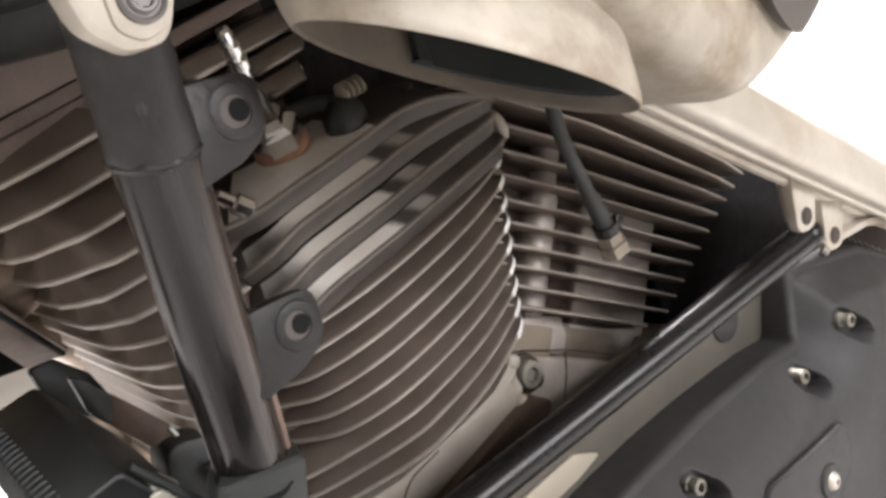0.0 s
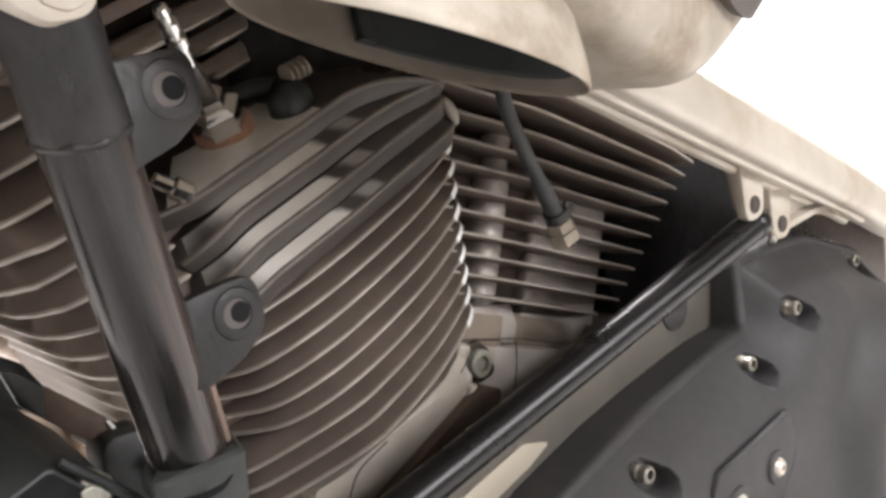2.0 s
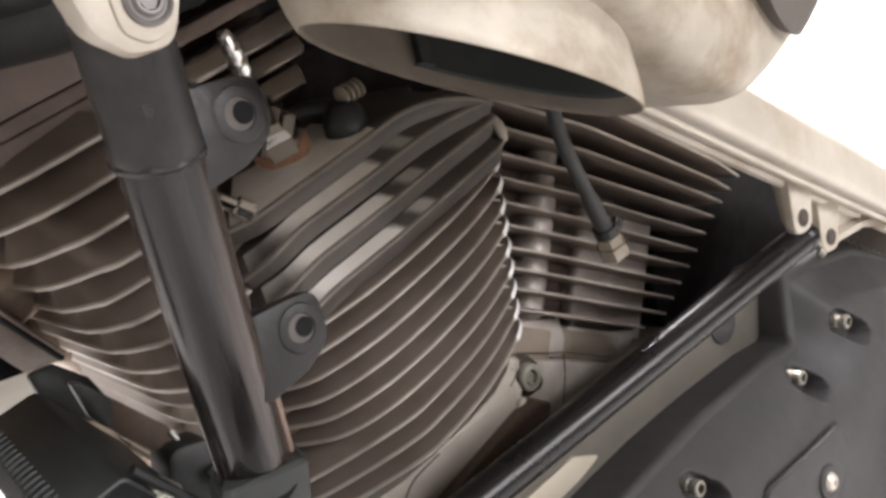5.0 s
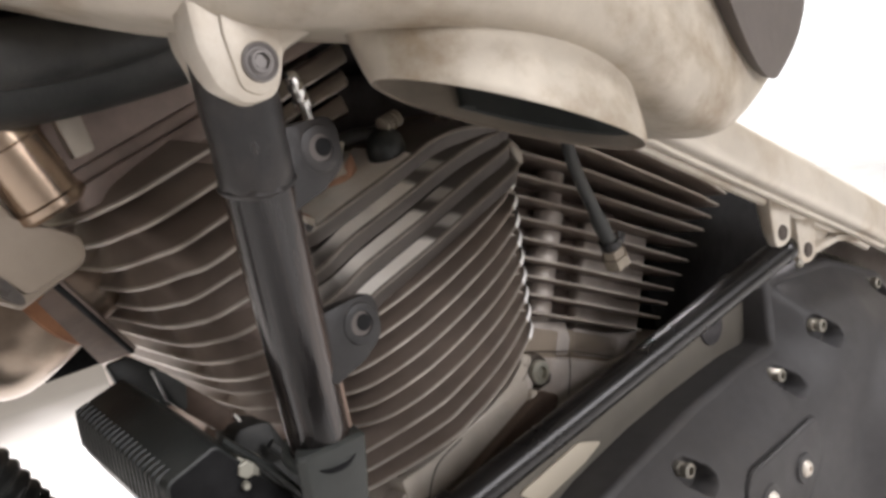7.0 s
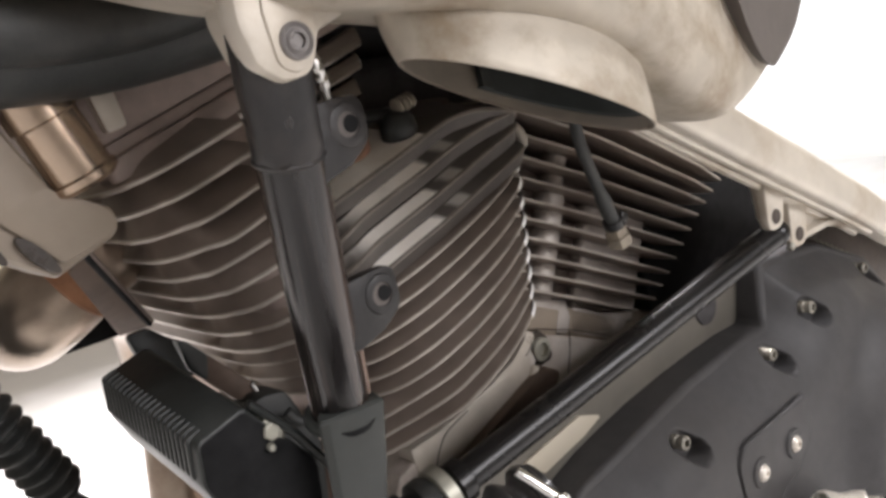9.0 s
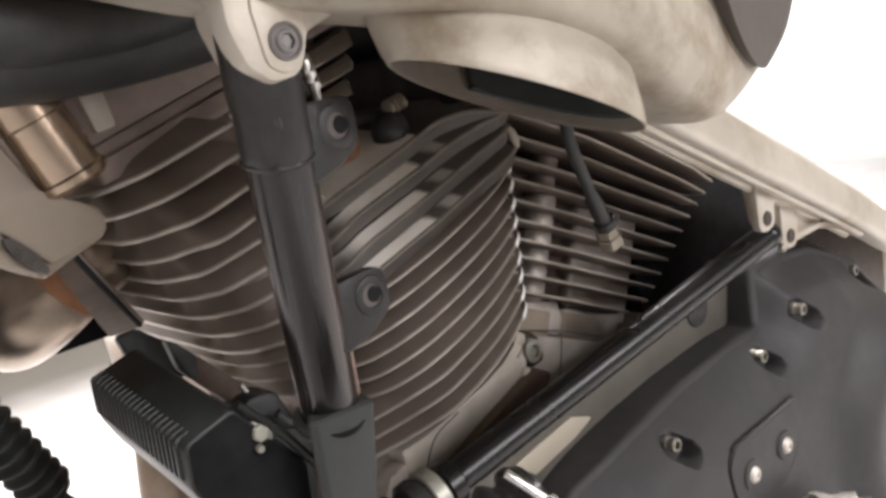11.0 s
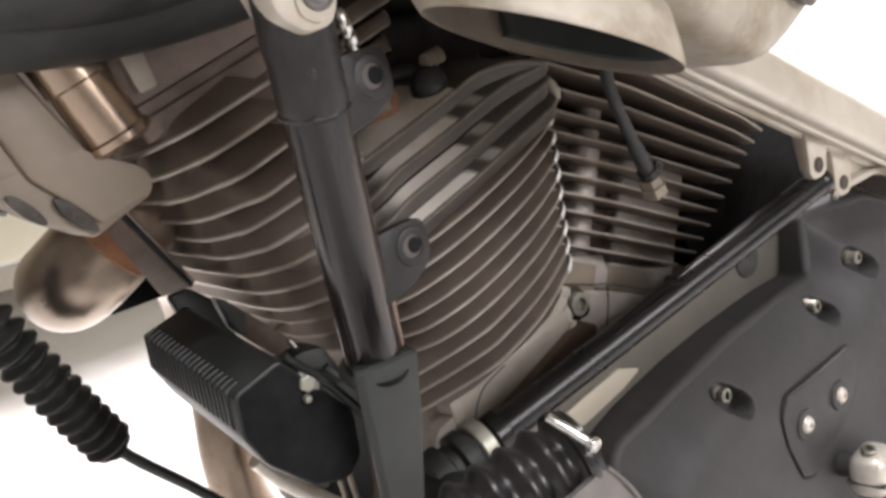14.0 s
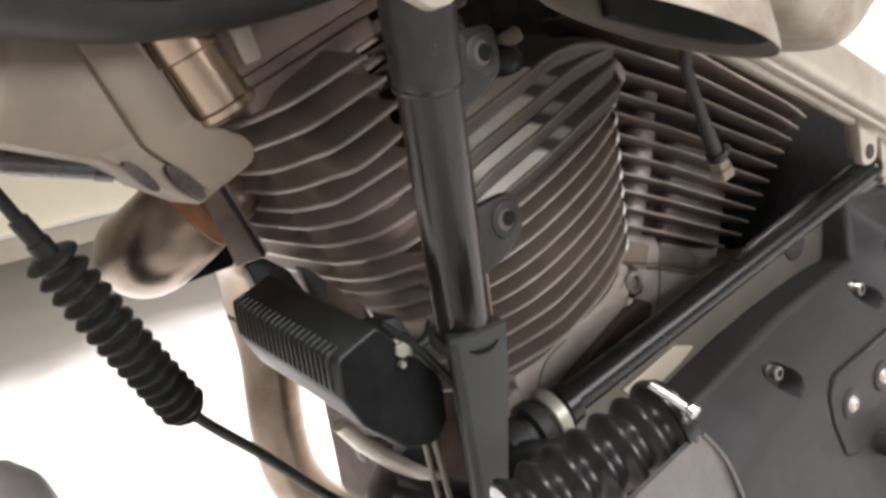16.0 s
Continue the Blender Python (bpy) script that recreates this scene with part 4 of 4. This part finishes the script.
# r, outer i, inner i, lower h, upper h
SPAR = [(0.25, 0.238, 0.42, 0.640, 0.690), (0.31, 0.236, 0.42, 0.608, 0.650), (0.36, 0.235, 0.43, 0.584, 0.622), (0.42, 0.236, 0.44, 0.557, 0.594), (0.50, 0.240, 0.45, 0.523, 0.560), (0.60, 0.248, 0.46, 0.482, 0.518), (0.75, 0.262, 0.47, 0.42, 0.456), (1.0, 0.29, 0.48, 0.34, 0.38)]
spar = part("frame_spar", loft([spar_section(*row) for row in along(SPAR, 44)]), SILVER, bike, "silver painted aluminium frame spar")
for di, dh, rad in ((0.006, -0.0005, 0.0026), (0.018, -0.001, 0.0032)):
    part("edge_rib", sweep([(r, io + di + 0.006, lo + dh) for r, io, ii, lo, hi in along(SPAR, 40)[3:30]], rad, 8), SILVER, spar)
part("upper_beam", sweep(smooth_path([(-0.16, 0.31, 0.750), (-0.05, 0.305, 0.734), (0.06, 0.290, 0.722), (0.14, 0.262, 0.700), (0.22, 0.258, 0.690), (0.30, 0.27, 0.68)], 6), 0.030, 28), SILVER, spar, "silver upper frame beam")
bracket_shape = rounded_poly([(0.0695, 0.735), (0.0720, 0.664), (0.0770, 0.6500), (0.0860, 0.6440), (0.0985, 0.6450), (0.1035, 0.6600), (0.118, 0.666), (0.145, 0.70), (0.15, 0.735)], [0.01, 0.02, 0.010, 0.008, 0.010, 0.008, 0.02, 0.02, 0.01], 6)
part("bolt_bracket", side_plate(bracket_shape, 0.2225, 0.236, 0.0035), SILVER, spar, "cast silver bracket over the down tube")
part("bracket_flank", side_plate(rounded_poly([(0.080, 0.74), (0.081, 0.668), (0.087, 0.653), (0.094, 0.648), (0.12, 0.74)], [0.01, 0.02, 0.01, 0.008, 0.01], 6), 0.234, 0.262, 0.004), SILVER, spar)
part("bracket_face", side_plate(rounded_poly([(0.0825, 0.69), (0.0815, 0.668), (0.0845, 0.6495), (0.0915, 0.6465), (0.0985, 0.6500), (0.1015, 0.664), (0.103, 0.69)], 0.006, 5), 0.2213, 0.224, 0.0008), SILVER, spar)
part("bolt_recess", lathe((0.0925, 0.2232, 0.6575), (0, -1, 0), [(0, 0.0068), (0.0030, 0.0066), (0.0034, 0.0058), (0.0026, 0.0050)], 28), GUARD, spar, "dark ring round the bolt")
part("bolt", socket_screw((0.0925, 0.2230, 0.6575), (0, -1, 0), 0.0044, 0.0036, 0.0026), GUARD, spar, "grey hex bolt")
for c, w in (((0.4690, 0.256, 0.5162), 0.0092), ((0.5110, 0.262, 0.4947), 0.0092)):
    shape = rounded_poly([(-0.012, 0.034), (-w, -w), (w, -w), (0.014, 0.03)], [0.003, w * 0.95, w * 0.95, 0.003], 6)
    facing = Vector((-0.05, -1, 0))

    def tab(x, y, z):
        return Vector(c) + Vector((1, -0.05, 0)) * x + Vector((0, 0, 1)) * y - facing * z

    part("eyelet", plate(shape, tab, 0.007, 0.0014), SILVER, spar, "silver eyelet tab")
    part("eyelet_hole", lathe(tab(0, 0, 0.0004), facing, [(0, 0.0054), (0.0010, 0.0052), (0.0010, 0.0040), (0.0006, 0.0038)], 20), HOLE, spar, "brown threaded eyelet bore")
    part("hole", lathe(tab(0, 0, 0.0004), facing, [(0, 0.0034), (0.0012, 0.0033)], 20), HOLE, spar, "dark eyelet hole")
part("gusset", loft([[Vector((r, i, h)) for i, h in ((0.2635, lo), (0.2635, lo + 0.004), (0.285, hi), (0.285, hi - 0.004))] for r, lo, hi in ((0.500, 0.489, 0.520), (0.52, 0.4885, 0.512), (0.56, 0.490, 0.504), (0.60, 0.4845, 0.492))]), SILVER, spar, "silver gusset web")
part("web", side_plate(rounded_poly([(0.470, 0.545), (0.478, 0.510), (0.505, 0.503), (0.60, 0.480), (0.62, 0.49), (0.50, 0.54)], 0.006, 4), 0.268, 0.275, 0.001), SILVER, spar)

# airbox cover with its scoop: r, bottom h, outer i, inner i of the underside
BODY = [(0.02, 0.692, 0.250, 0.30), (0.08, 0.670, 0.208, 0.275), (0.125, 0.661, 0.178, 0.255), (0.16, 0.6545, 0.167, 0.245), (0.19, 0.6455, 0.163, 0.24), (0.22, 0.6315, 0.162, 0.24), (0.25, 0.6135, 0.164, 0.245), (0.278, 0.6010, 0.168, 0.25), (0.302, 0.5980, 0.174, 0.26), (0.328, 0.6015, 0.181, 0.265), (0.355, 0.6095, 0.187, 0.27), (0.380, 0.619, 0.192, 0.28), (0.398, 0.629, 0.196, 0.28), (0.410, 0.645, 0.199, 0.29), (0.417, 0.690, 0.204, 0.30)]


# the upper and inner bulk is added out of view to shade the engine
def body_rows():
    return [[Vector((r, p.x, p.y)) for p in rounded_poly([(i, h), (k, h + 0.006), (0.60, 0.78), (0.60, 0.95), (i + 0.03, 0.95)], [0.024, 0.012, 0.02, 0.05, 0.05], 10)] for r, h, i, k in along(BODY, 72)]


airbox = part("airbox_cover", loft(body_rows()), SHADESILVER, bike, "silver painted airbox side cover")


def knee_panel():
    """A plate over the rear of the cover, 3 mm proud of it."""
    bm = bmesh.new()
    outer = []
    for r, hb, io, _ in along(BODY, 120):
        if r < 0.262:
            continue
        low = max(hb + 0.006, 0.6207 + 10.0 * max(0, 0.345 - r) ** 2)
        line, back = [], []
        for k in range(25):
            h = low + (0.79 - low) * (k / 24) ** 1.6
            drop = max(0.0, min(1.0, (hb + 0.024 - h) / 0.024))
            i = io + 0.024 * (1 - math.sqrt(max(0.0, 1 - drop * drop)))
            line.append(Vector((r, i - 0.003, h - 0.001)))
            back.append(Vector((r, i + 0.006, h + 0.003)))
        outer.append(line + back[::-1])
    rings(bm, outer)
    return bm


part("knee_panel", knee_panel(), KNEE, airbox, "dark grey plastic knee panel")
C, A, Bv = Vector((0.1796, 0.1963, 0.6256)), Vector((0.0467, -0.0224, -0.0197)), Vector((0.0219, 0.0200, -0.0083))
UP = Vector((0.004, 0.012, 0.028))


def scoop_rings(steps):
    bm = bmesh.new()
    rings(bm, [[C + UP * z + k * (A * math.cos(t) + Bv * math.sin(t)) for t in (2 * math.pi * j / 56 for j in range(56))] for k, z in steps], close_ends=False)
    return bm


part("scoop", scoop_rings(((0.985, -0.020), (1.0, 0.0), (1.025, 0.14), (1.05, 0.40), (1.075, 0.85), (1.10, 1.6), (1.12, 2.4))), SHADESILVER, airbox, "flared silver air scoop with oval mouth")
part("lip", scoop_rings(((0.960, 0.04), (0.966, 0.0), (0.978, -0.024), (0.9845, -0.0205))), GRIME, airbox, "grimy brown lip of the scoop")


def scoop_strip(steps, t0, t1):
    bm = bmesh.new()
    rings(bm, [[C + UP * z + k * (A * math.cos(t) + Bv * math.sin(t)) for t in (radians(t0 + (t1 - t0) * j / 40) for j in range(41))] for k, z in steps], close_ends=False, cyclic=False)
    return bm


part("scoop_lining", scoop_rings(((0.945, 0.17), (0.952, 0.1), (0.962, 0.02))), INNER, airbox, "grimy lining of the scoop mouth")
part("inner_wall", scoop_strip(((0.945, 0.17), (0.90, 0.7), (0.80, 1.4), (0.3, 1.6)), 116, 200), INNER, airbox, "dusty inner wall of the scoop")
part("duct", scoop_strip(((0.945, 0.17), (0.90, 0.20), (0.82, 0.7), (0.76, 1.4), (0.3, 1.6)), -160, 118), DUCT, airbox, "black duct inside the scoop")
part("duct", scoop_strip(((0.93, 0.17), (0.78, 0.20), (0.74, 1.4)), 112, 118), DUCT, airbox, "black duct edge")

# strut and its lower joint
S1, S0 = Vector((0.4795, 0.2622, 0.5027)), Vector((0.1955, 0.2955, 0.4339))
strut_dir = (S0 - S1).normalized()
strut = part("frame_strut", sweep([S1.lerp(S0, t) for t in (0, 0.04, 0.5, 1.0)], 0.0092, 28), BLACK, bike, "gloss black diagonal frame strut")
part("end_plate", lathe(S1 - strut_dir * 0.001, strut_dir, [(-0.004, 0.0075), (0, 0.0098), (0.006, 0.0098), (0.007, 0.0092)], 28), BLACK, strut)
part("end_screw", lathe(S1 + Vector((0.004, -0.006, -0.010)), (0.4, -0.6, -0.6), [(0, 0.003), (0.003, 0.003), (0.004, 0.002)], 12), STEEL, strut, "small screw at the strut end")
part("shoulder", lathe(S0 - strut_dir * 0.002, strut_dir, [(0, 0.0092), (0.002, 0.0122), (0.010, 0.0125), (0.011, 0.011)], 28), BLACK, strut)
part("zinc_ring", lathe(S0 + strut_dir * 0.011, strut_dir, [(0, 0.0135), (0.001, 0.0158), (0.008, 0.0158), (0.009, 0.0145)], 36), ZINC, strut, "dull zinc-plated ring")
part("bush", lathe(S0 + strut_dir * 0.020, strut_dir, [(0, 0.0135), (0.003, 0.0155), (0.010, 0.0155), (0.012, 0.012), (0.016, 0.012), (0.018, 0.0155), (0.028, 0.0155), (0.03, 0.012)], 32), RUBBER, strut, "black rubber bush")

# foot peg: ribbed rubber with a chrome clip and guard plate
P1, P0 = Vector((0.1400, 0.187, 0.4715)), Vector((0.0705, 0.206, 0.4535))
peg_dir = (P1 - P0).normalized()


def bellows(t):
    return 0.0160 + 0.0019 * math.sin(t * 2 * math.pi * 6.25)


peg = part("foot_peg", sweep([P0.lerp(P1, k / 80) for k in range(81)], bellows, 28), GLOSSY, bike, "glossy black ribbed rubber foot peg")
part("end_ring", lathe(P1 - peg_dir * 0.003, peg_dir, [(0, 0.0150), (0.001, 0.0180), (0.003, 0.0186), (0.005, 0.0180), (0.006, 0.0165), (0.008, 0.0165), (0.010, 0.012)], 40), GLOSSY, peg, "black end ring")
part("clip", sweep([(0.1237, 0.1780, 0.4959), (0.1278, 0.1725, 0.4903), (0.1331, 0.1685, 0.4836)], 0.0019, 12), CHROME, peg, "chrome clip")
part("clip_knob", lathe((0.1326, 0.1680, 0.4844), (0.1, -0.9, -0.5), [(0, 0.0018), (0.001, 0.0032), (0.003, 0.0032), (0.004, 0.002)], 14), CHROME, peg, "chrome clip end")
GUARD_RIM = ((0.1419, 0.1705, 0.4694), (0.1473, 0.1695, 0.4627), (0.1529, 0.1690, 0.4544), (0.1577, 0.1685, 0.4438), (0.1616, 0.1685, 0.4325), (0.1660, 0.1700, 0.4158), (0.0708, 0.1600, 0.4682), (0.0908, 0.1630, 0.4686))
guard = part("peg_guard", loft([[Vector(q) + Vector((0.0012, 0.0026, 0.0)) * k for q in GUARD_RIM] for k in (0.0, 0.35, 1.0)]), GUARD, bike, "satin grey-brown peg guard plate", 50)
part("rolled_edge", sweep(smooth_path([Vector(q) for q in GUARD_RIM[:6]], 5), 0.0011, 10), GUARD, guard)
part("linkage", join(
    block((0.165, 0.285, 0.405), (0.05, 0.05, 0.04), 0.006, pose(0, 0, 0, 0, 25, 30)),
    lathe((0.135, 0.27, 0.425), (0.6, -0.3, -0.2), [(0, 0.010), (0.02, 0.012), (0.03, 0.009)], 20)), RUBBER, bike, "black peg mounting joint")

# voltage regulator
PROFILE = [(0.0530, 0.5120), (0.0760, 0.5195), (0.106, 0.484), (0.105, 0.463), (0.096, 0.4545), (0.0790, 0.4590), (0.0600, 0.4775), (0.0525, 0.4930)]
reg = part("voltage_regulator", plate(rounded_poly(PROFILE, [0.005, 0.004, 0.01, 0.008, 0.008, 0.014, 0.014, 0.010], 6), lambda x, y, z: Vector((x, 0.284 + z, y + 0.17 * z)), 0.092, 0.002), PLASTIC, bike, "black finned voltage regulator housing")
for k in range(20):
    z0 = 0.0060 + 0.0043 * k
    part("cooling_rib", plate(rounded_poly([(0.0518, 0.5125), (0.0590, 0.5150), (0.0640, 0.5000), (0.0585, 0.4900), (0.0512, 0.4955)], [0.002, 0.002, 0.004, 0.004, 0.003], 4), lambda x, y, z: Vector((x, 0.284 + z0 + z, y + 0.17 * z0)), 0.0022, 0.0006), PLASTIC, reg)
# near-black plate laid over the end face in place of its shade
part("potting", plate(rounded_poly([(0.0545, 0.5108), (0.0757, 0.5178), (0.1048, 0.4838), (0.1037, 0.4640), (0.0957, 0.4560), (0.0797, 0.4604), (0.0613, 0.4783), (0.0540, 0.4933)], [0.004, 0.003, 0.01, 0.008, 0.008, 0.014, 0.014, 0.010], 6), lambda x, y, z: Vector((x, 0.2833 + z, y)), 0.002, 0.0004), NEARBLACK, reg, "black end face drawn for the housing's shaded side")
part("bolt", lathe((0.0875, 0.290, 0.5045), (-0.25, -0.95, 0.1), [(-0.002, 0.0075), (0.004, 0.0075), (0.0055, 0.0062), (0.006, 0.004), (0.009, 0.0038), (0.0095, 0.003)], 6, 0.3), ZINC, reg, "dull zinc hexagon bolt", 20)
part("bolt_end", lathe((0.0845, 0.285, 0.4990), (-0.25, -0.95, 0.1), [(0, 0.0018), (0.005, 0.0018), (0.006, 0.0012)], 12), ZINC, reg, "dull bolt thread end")
part("bracket", sweep([(0.080, 0.288, 0.519), (0.097, 0.284, 0.500), (0.112, 0.284, 0.478)], 0.0035, 8, 0.6), PLASTIC, reg, "black regulator bracket")
part("mount_plate", side_plate(rounded_poly([(0.0848, 0.5319), (0.0974, 0.5328), (0.1104, 0.5220), (0.1164, 0.5098), (0.1199, 0.4982), (0.0918, 0.5050)], 0.003, 4), 0.422, 0.428, 0.001), PLASTIC, reg, "black mounting plate")
part("black_ledge", side_plate(rounded_poly([(0.0870, 0.5365), (0.0925, 0.5332), (0.1015, 0.5238), (0.0990, 0.5100), (0.0916, 0.5190)], 0.002, 3), 0.3640, 0.3705, 0.0010), PLASTIC, reg, "black bent edge of the mounting")
part("rust_ledge", side_plate(rounded_poly([(0.0995, 0.5262), (0.1219, 0.5030), (0.1265, 0.4930), (0.1120, 0.4960), (0.0985, 0.5110)], 0.002, 3), 0.3650, 0.3700, 0.0008), RUSTY, reg, "rust-brown ledge over the regulator")
part("wire_clip", block((0.1227, 0.3640, 0.4990), (0.0016, 0.002, 0.0055), 0.0006, pose(0, 0, 0, 0, -25, 0)), BARE, reg, "small bright metal clip")
part("hook", sweep(smooth_path([(0.128, 0.345, 0.487), (0.134, 0.343, 0.480), (0.142, 0.342, 0.482), (0.147, 0.342, 0.490)], 6), 0.0030, 10), RUBBER, reg, "black bent hanger")
# top raised beyond the mount as a dark stand-in for shade there
part("engine_mount", join(side_plate(rounded_poly([(0.114, 0.498), (0.134, 0.496), (0.15, 0.46), (0.145, 0.40), (0.112, 0.40), (0.110, 0.46)], 0.008, 4), 0.352, 0.375, 0.003)), RUBBER, bike, "black engine mount under the front cylinder")
part("lower_rail", sweep([(0.0754, 0.335, 0.4604), (0.0858, 0.335, 0.4458), (0.1092, 0.335, 0.4208), (0.1354, 0.335, 0.3957)], lambda t: 0.0048 + 0.002 * t, 14, 0.8), ALLOY, bike, "pale alloy rail under the regulator")
part("oil_hose_joint", join(lathe((0.088, 0.345, 0.438), (0.9, -0.2, -0.1), [(0, 0.004), (0.002, 0.0065), (0.008, 0.0065), (0.009, 0.005), (0.016, 0.005), (0.017, 0.007), (0.024, 0.007), (0.026, 0.004)], 16)), GUARD, bike, "grimy hose joint")
part("oil_filter", lathe((0.095, 0.345, 0.415), (0.75, -0.2, -0.6), [(0, 0.010), (0.003, 0.016), (0.05, 0.018), (0.06, 0.014)], 24), GLOSSY, bike, "black oil filter below the engine")

# exhaust: a tight turn in front of the port
HEADER = [(0.092, 0.424, 0.5830), (0.0750, 0.429, 0.5750), (0.0590, 0.440, 0.5620), (0.0490, 0.458, 0.5505), (0.0500, 0.480, 0.5455), (0.0640, 0.496, 0.5450), (0.0900, 0.505, 0.5450), (0.122, 0.520, 0.5400), (0.148, 0.560, 0.5150), (0.160, 0.588, 0.4700), (0.162, 0.590, 0.42), (0.157, 0.590, 0.36), (0.162, 0.590, 0.315), (0.185, 0.590, 0.275), (0.235, 0.59, 0.245), (0.32, 0.59, 0.235)]
header = part("exhaust_header", sweep(smooth_path(HEADER, 10), lambda t: 0.0235 + 0.0037 * min(1, t / 0.12) - 0.0050 * min(1, max(0, (t - 0.45) / 0.2)), 36), EXHAUST, bike, "heat-tinted steel exhaust header pipe")
# dark plate added to draw the shade in the gap between the limbs
part("heat_plate", side_plate(rounded_poly([(0.0595, 0.5290), (0.0960, 0.5460), (0.1000, 0.5400), (0.0955, 0.5252), (0.0645, 0.5238)], 0.003, 4), 0.4620, 0.4660, 0.001), NEARBLACK, header, "dark plate in place of the shade between the pipe limbs")
part("flange", lathe((0.0730, 0.4300, 0.5735), (-0.72, 0.44, -0.54), [(-0.003, 0.0255), (-0.001, 0.0280), (0.008, 0.0284), (0.010, 0.0262)], 32), RUST, header, "rusty exhaust flange")

# clutch cable with its corrugated boot
CABLE = smooth_path([(-0.075, 0.44, 0.70), (-0.045, 0.435, 0.640), (-0.020, 0.435, 0.585), (0.020, 0.445, 0.500), (0.044, 0.452, 0.4535), (0.085, 0.460, 0.405), (0.130, 0.468, 0.350), (0.18, 0.47, 0.30)], 10)
cable = part("clutch_cable", sweep(CABLE, 0.0036, 12), RUBBER, bike, "black clutch cable")
B0, B1 = Vector((-0.014, 0.436, 0.572)), Vector((0.0455, 0.4525, 0.4495))
bend_mid = Vector((0.017, 0.4435, 0.506))


def boot_at(t):
    return (1 - t) ** 2 * B0 + 2 * t * (1 - t) * (2 * bend_mid - (B0 + B1) / 2) + t * t * B1


part("boot", sweep([boot_at(k / 180) for k in range(181)], lambda t: (0.0062 if t < 0.06 or t > 0.965 else 0.0116 + 0.0026 * math.sin((t - 0.06) * 2 * math.pi * 15.5)), 22), RUBBER, cable, "corrugated black rubber boot")
part("ferrule", sweep([boot_at(0.0) + Vector((-0.006, 0, 0.013)), boot_at(0.0), boot_at(0.05)], 0.0052, 14), RUBBER, cable, "black cable ferrule")

# front casting, duct, fork rod
cast = part("front_casting", side_plate(rounded_poly([(-0.16, 0.74), (-0.02, 0.685), (0.016, 0.662), (0.0385, 0.6195), (0.0620, 0.6060), (0.0610, 0.5950), (0.0325, 0.5825), (0.014, 0.5945), (-0.004, 0.6085), (-0.045, 0.6255), (-0.16, 0.65)], [0.01, 0.02, 0.015, 0.010, 0.006, 0.006, 0.004, 0.006, 0.010, 0.02, 0.02], 6), 0.334, 0.372, 0.0045), DULL, bike, "dull silver cast front engine support")
part("raised_rib", side_plate(rounded_poly([(-0.01, 0.672), (0.014, 0.660), (0.037, 0.6185), (0.0605, 0.6050), (0.0595, 0.5965), (0.035, 0.588), (0.012, 0.612)], [0.01, 0.012, 0.010, 0.006, 0.005, 0.005, 0.012], 6), 0.3305, 0.336, 0.002), DULL, cast)
for c, w in (((0.0258, 0.3335, 0.5942), 0.0030), ((0.0080, 0.334, 0.6006), 0.0026)):
    part("slot", plate([Vector((w * 3.6 * math.cos(t), w * math.sin(t))) for t in (2 * math.pi * j / 24 for j in range(24))], lambda x, y, z: Vector((c[0] + x * 0.62 + y * 0.78, c[1] - 0.0035 + z, c[2] - x * 0.78 + y * 0.62)), 0.004, 0.0), OILY, cast, "dark oblong slot")
duct = part("air_duct", sweep(smooth_path([(-0.14, 0.30, 0.735), (-0.07, 0.305, 0.695), (-0.01, 0.31, 0.676), (0.05, 0.318, 0.674), (0.11, 0.325, 0.682), (0.16, 0.34, 0.695)], 8), lambda t: 0.0215, 28), RUBBER, bike, "smooth black rubber air duct")
part("duct_fold", sweep(smooth_path([(-0.13, 0.288, 0.725), (-0.06, 0.286, 0.691), (0.0, 0.292, 0.678), (0.06, 0.300, 0.678), (0.12, 0.31, 0.69)], 8), 0.0125, 20), RUBBER, duct, "soft fold of the duct")
part("fork_rod", join(sweep([(-0.20, 0.40, 0.648), (-0.05, 0.375, 0.622), (0.004, 0.365, 0.6065)], 0.0068, 16)), RODGREY, bike, "dark grey metal linkage rod")
part("rod_cap", lathe((0.001, 0.3655, 0.6075), (0.93, -0.15, -0.27), [(0, 0.0074), (0.008, 0.0074), (0.009, 0.005)], 16), GLOSSY, bike, "black rod end cap")
part("silencer_nose", lathe((-0.085, 0.36, 0.468), (-0.9, 0.3, -0.3), [(-0.035, 0.004), (-0.033, 0.014), (-0.026, 0.024), (-0.012, 0.031), (0.01, 0.034), (0.2, 0.036)], 36), GUARD, bike, "dark grey rounded pipe end")

# rear: inner fender and swing arm
part("inner_fender", side_plate(rounded_poly([(0.590, 0.496), (0.62, 0.490), (0.80, 0.43), (0.80, 0.36), (0.66, 0.40), (0.590, 0.42)], 0.006, 4), 0.315, 0.33, 0.002), HOLE, bike, "dark brown inner fender")
for k in range(13):
    part("staple", sweep([(0.597 + 0.010 * k, 0.3135, 0.480 - 0.0045 * k), (0.603 + 0.010 * k, 0.3130, 0.4745 - 0.0045 * k)], 0.0007, 6), STEEL, bike, "small bright staple")
part("swing_arm", block((0.86, 0.36, 0.36), (0.22, 0.05, 0.14), 0.012), SILVER, bike, "silver swing arm behind the cover")
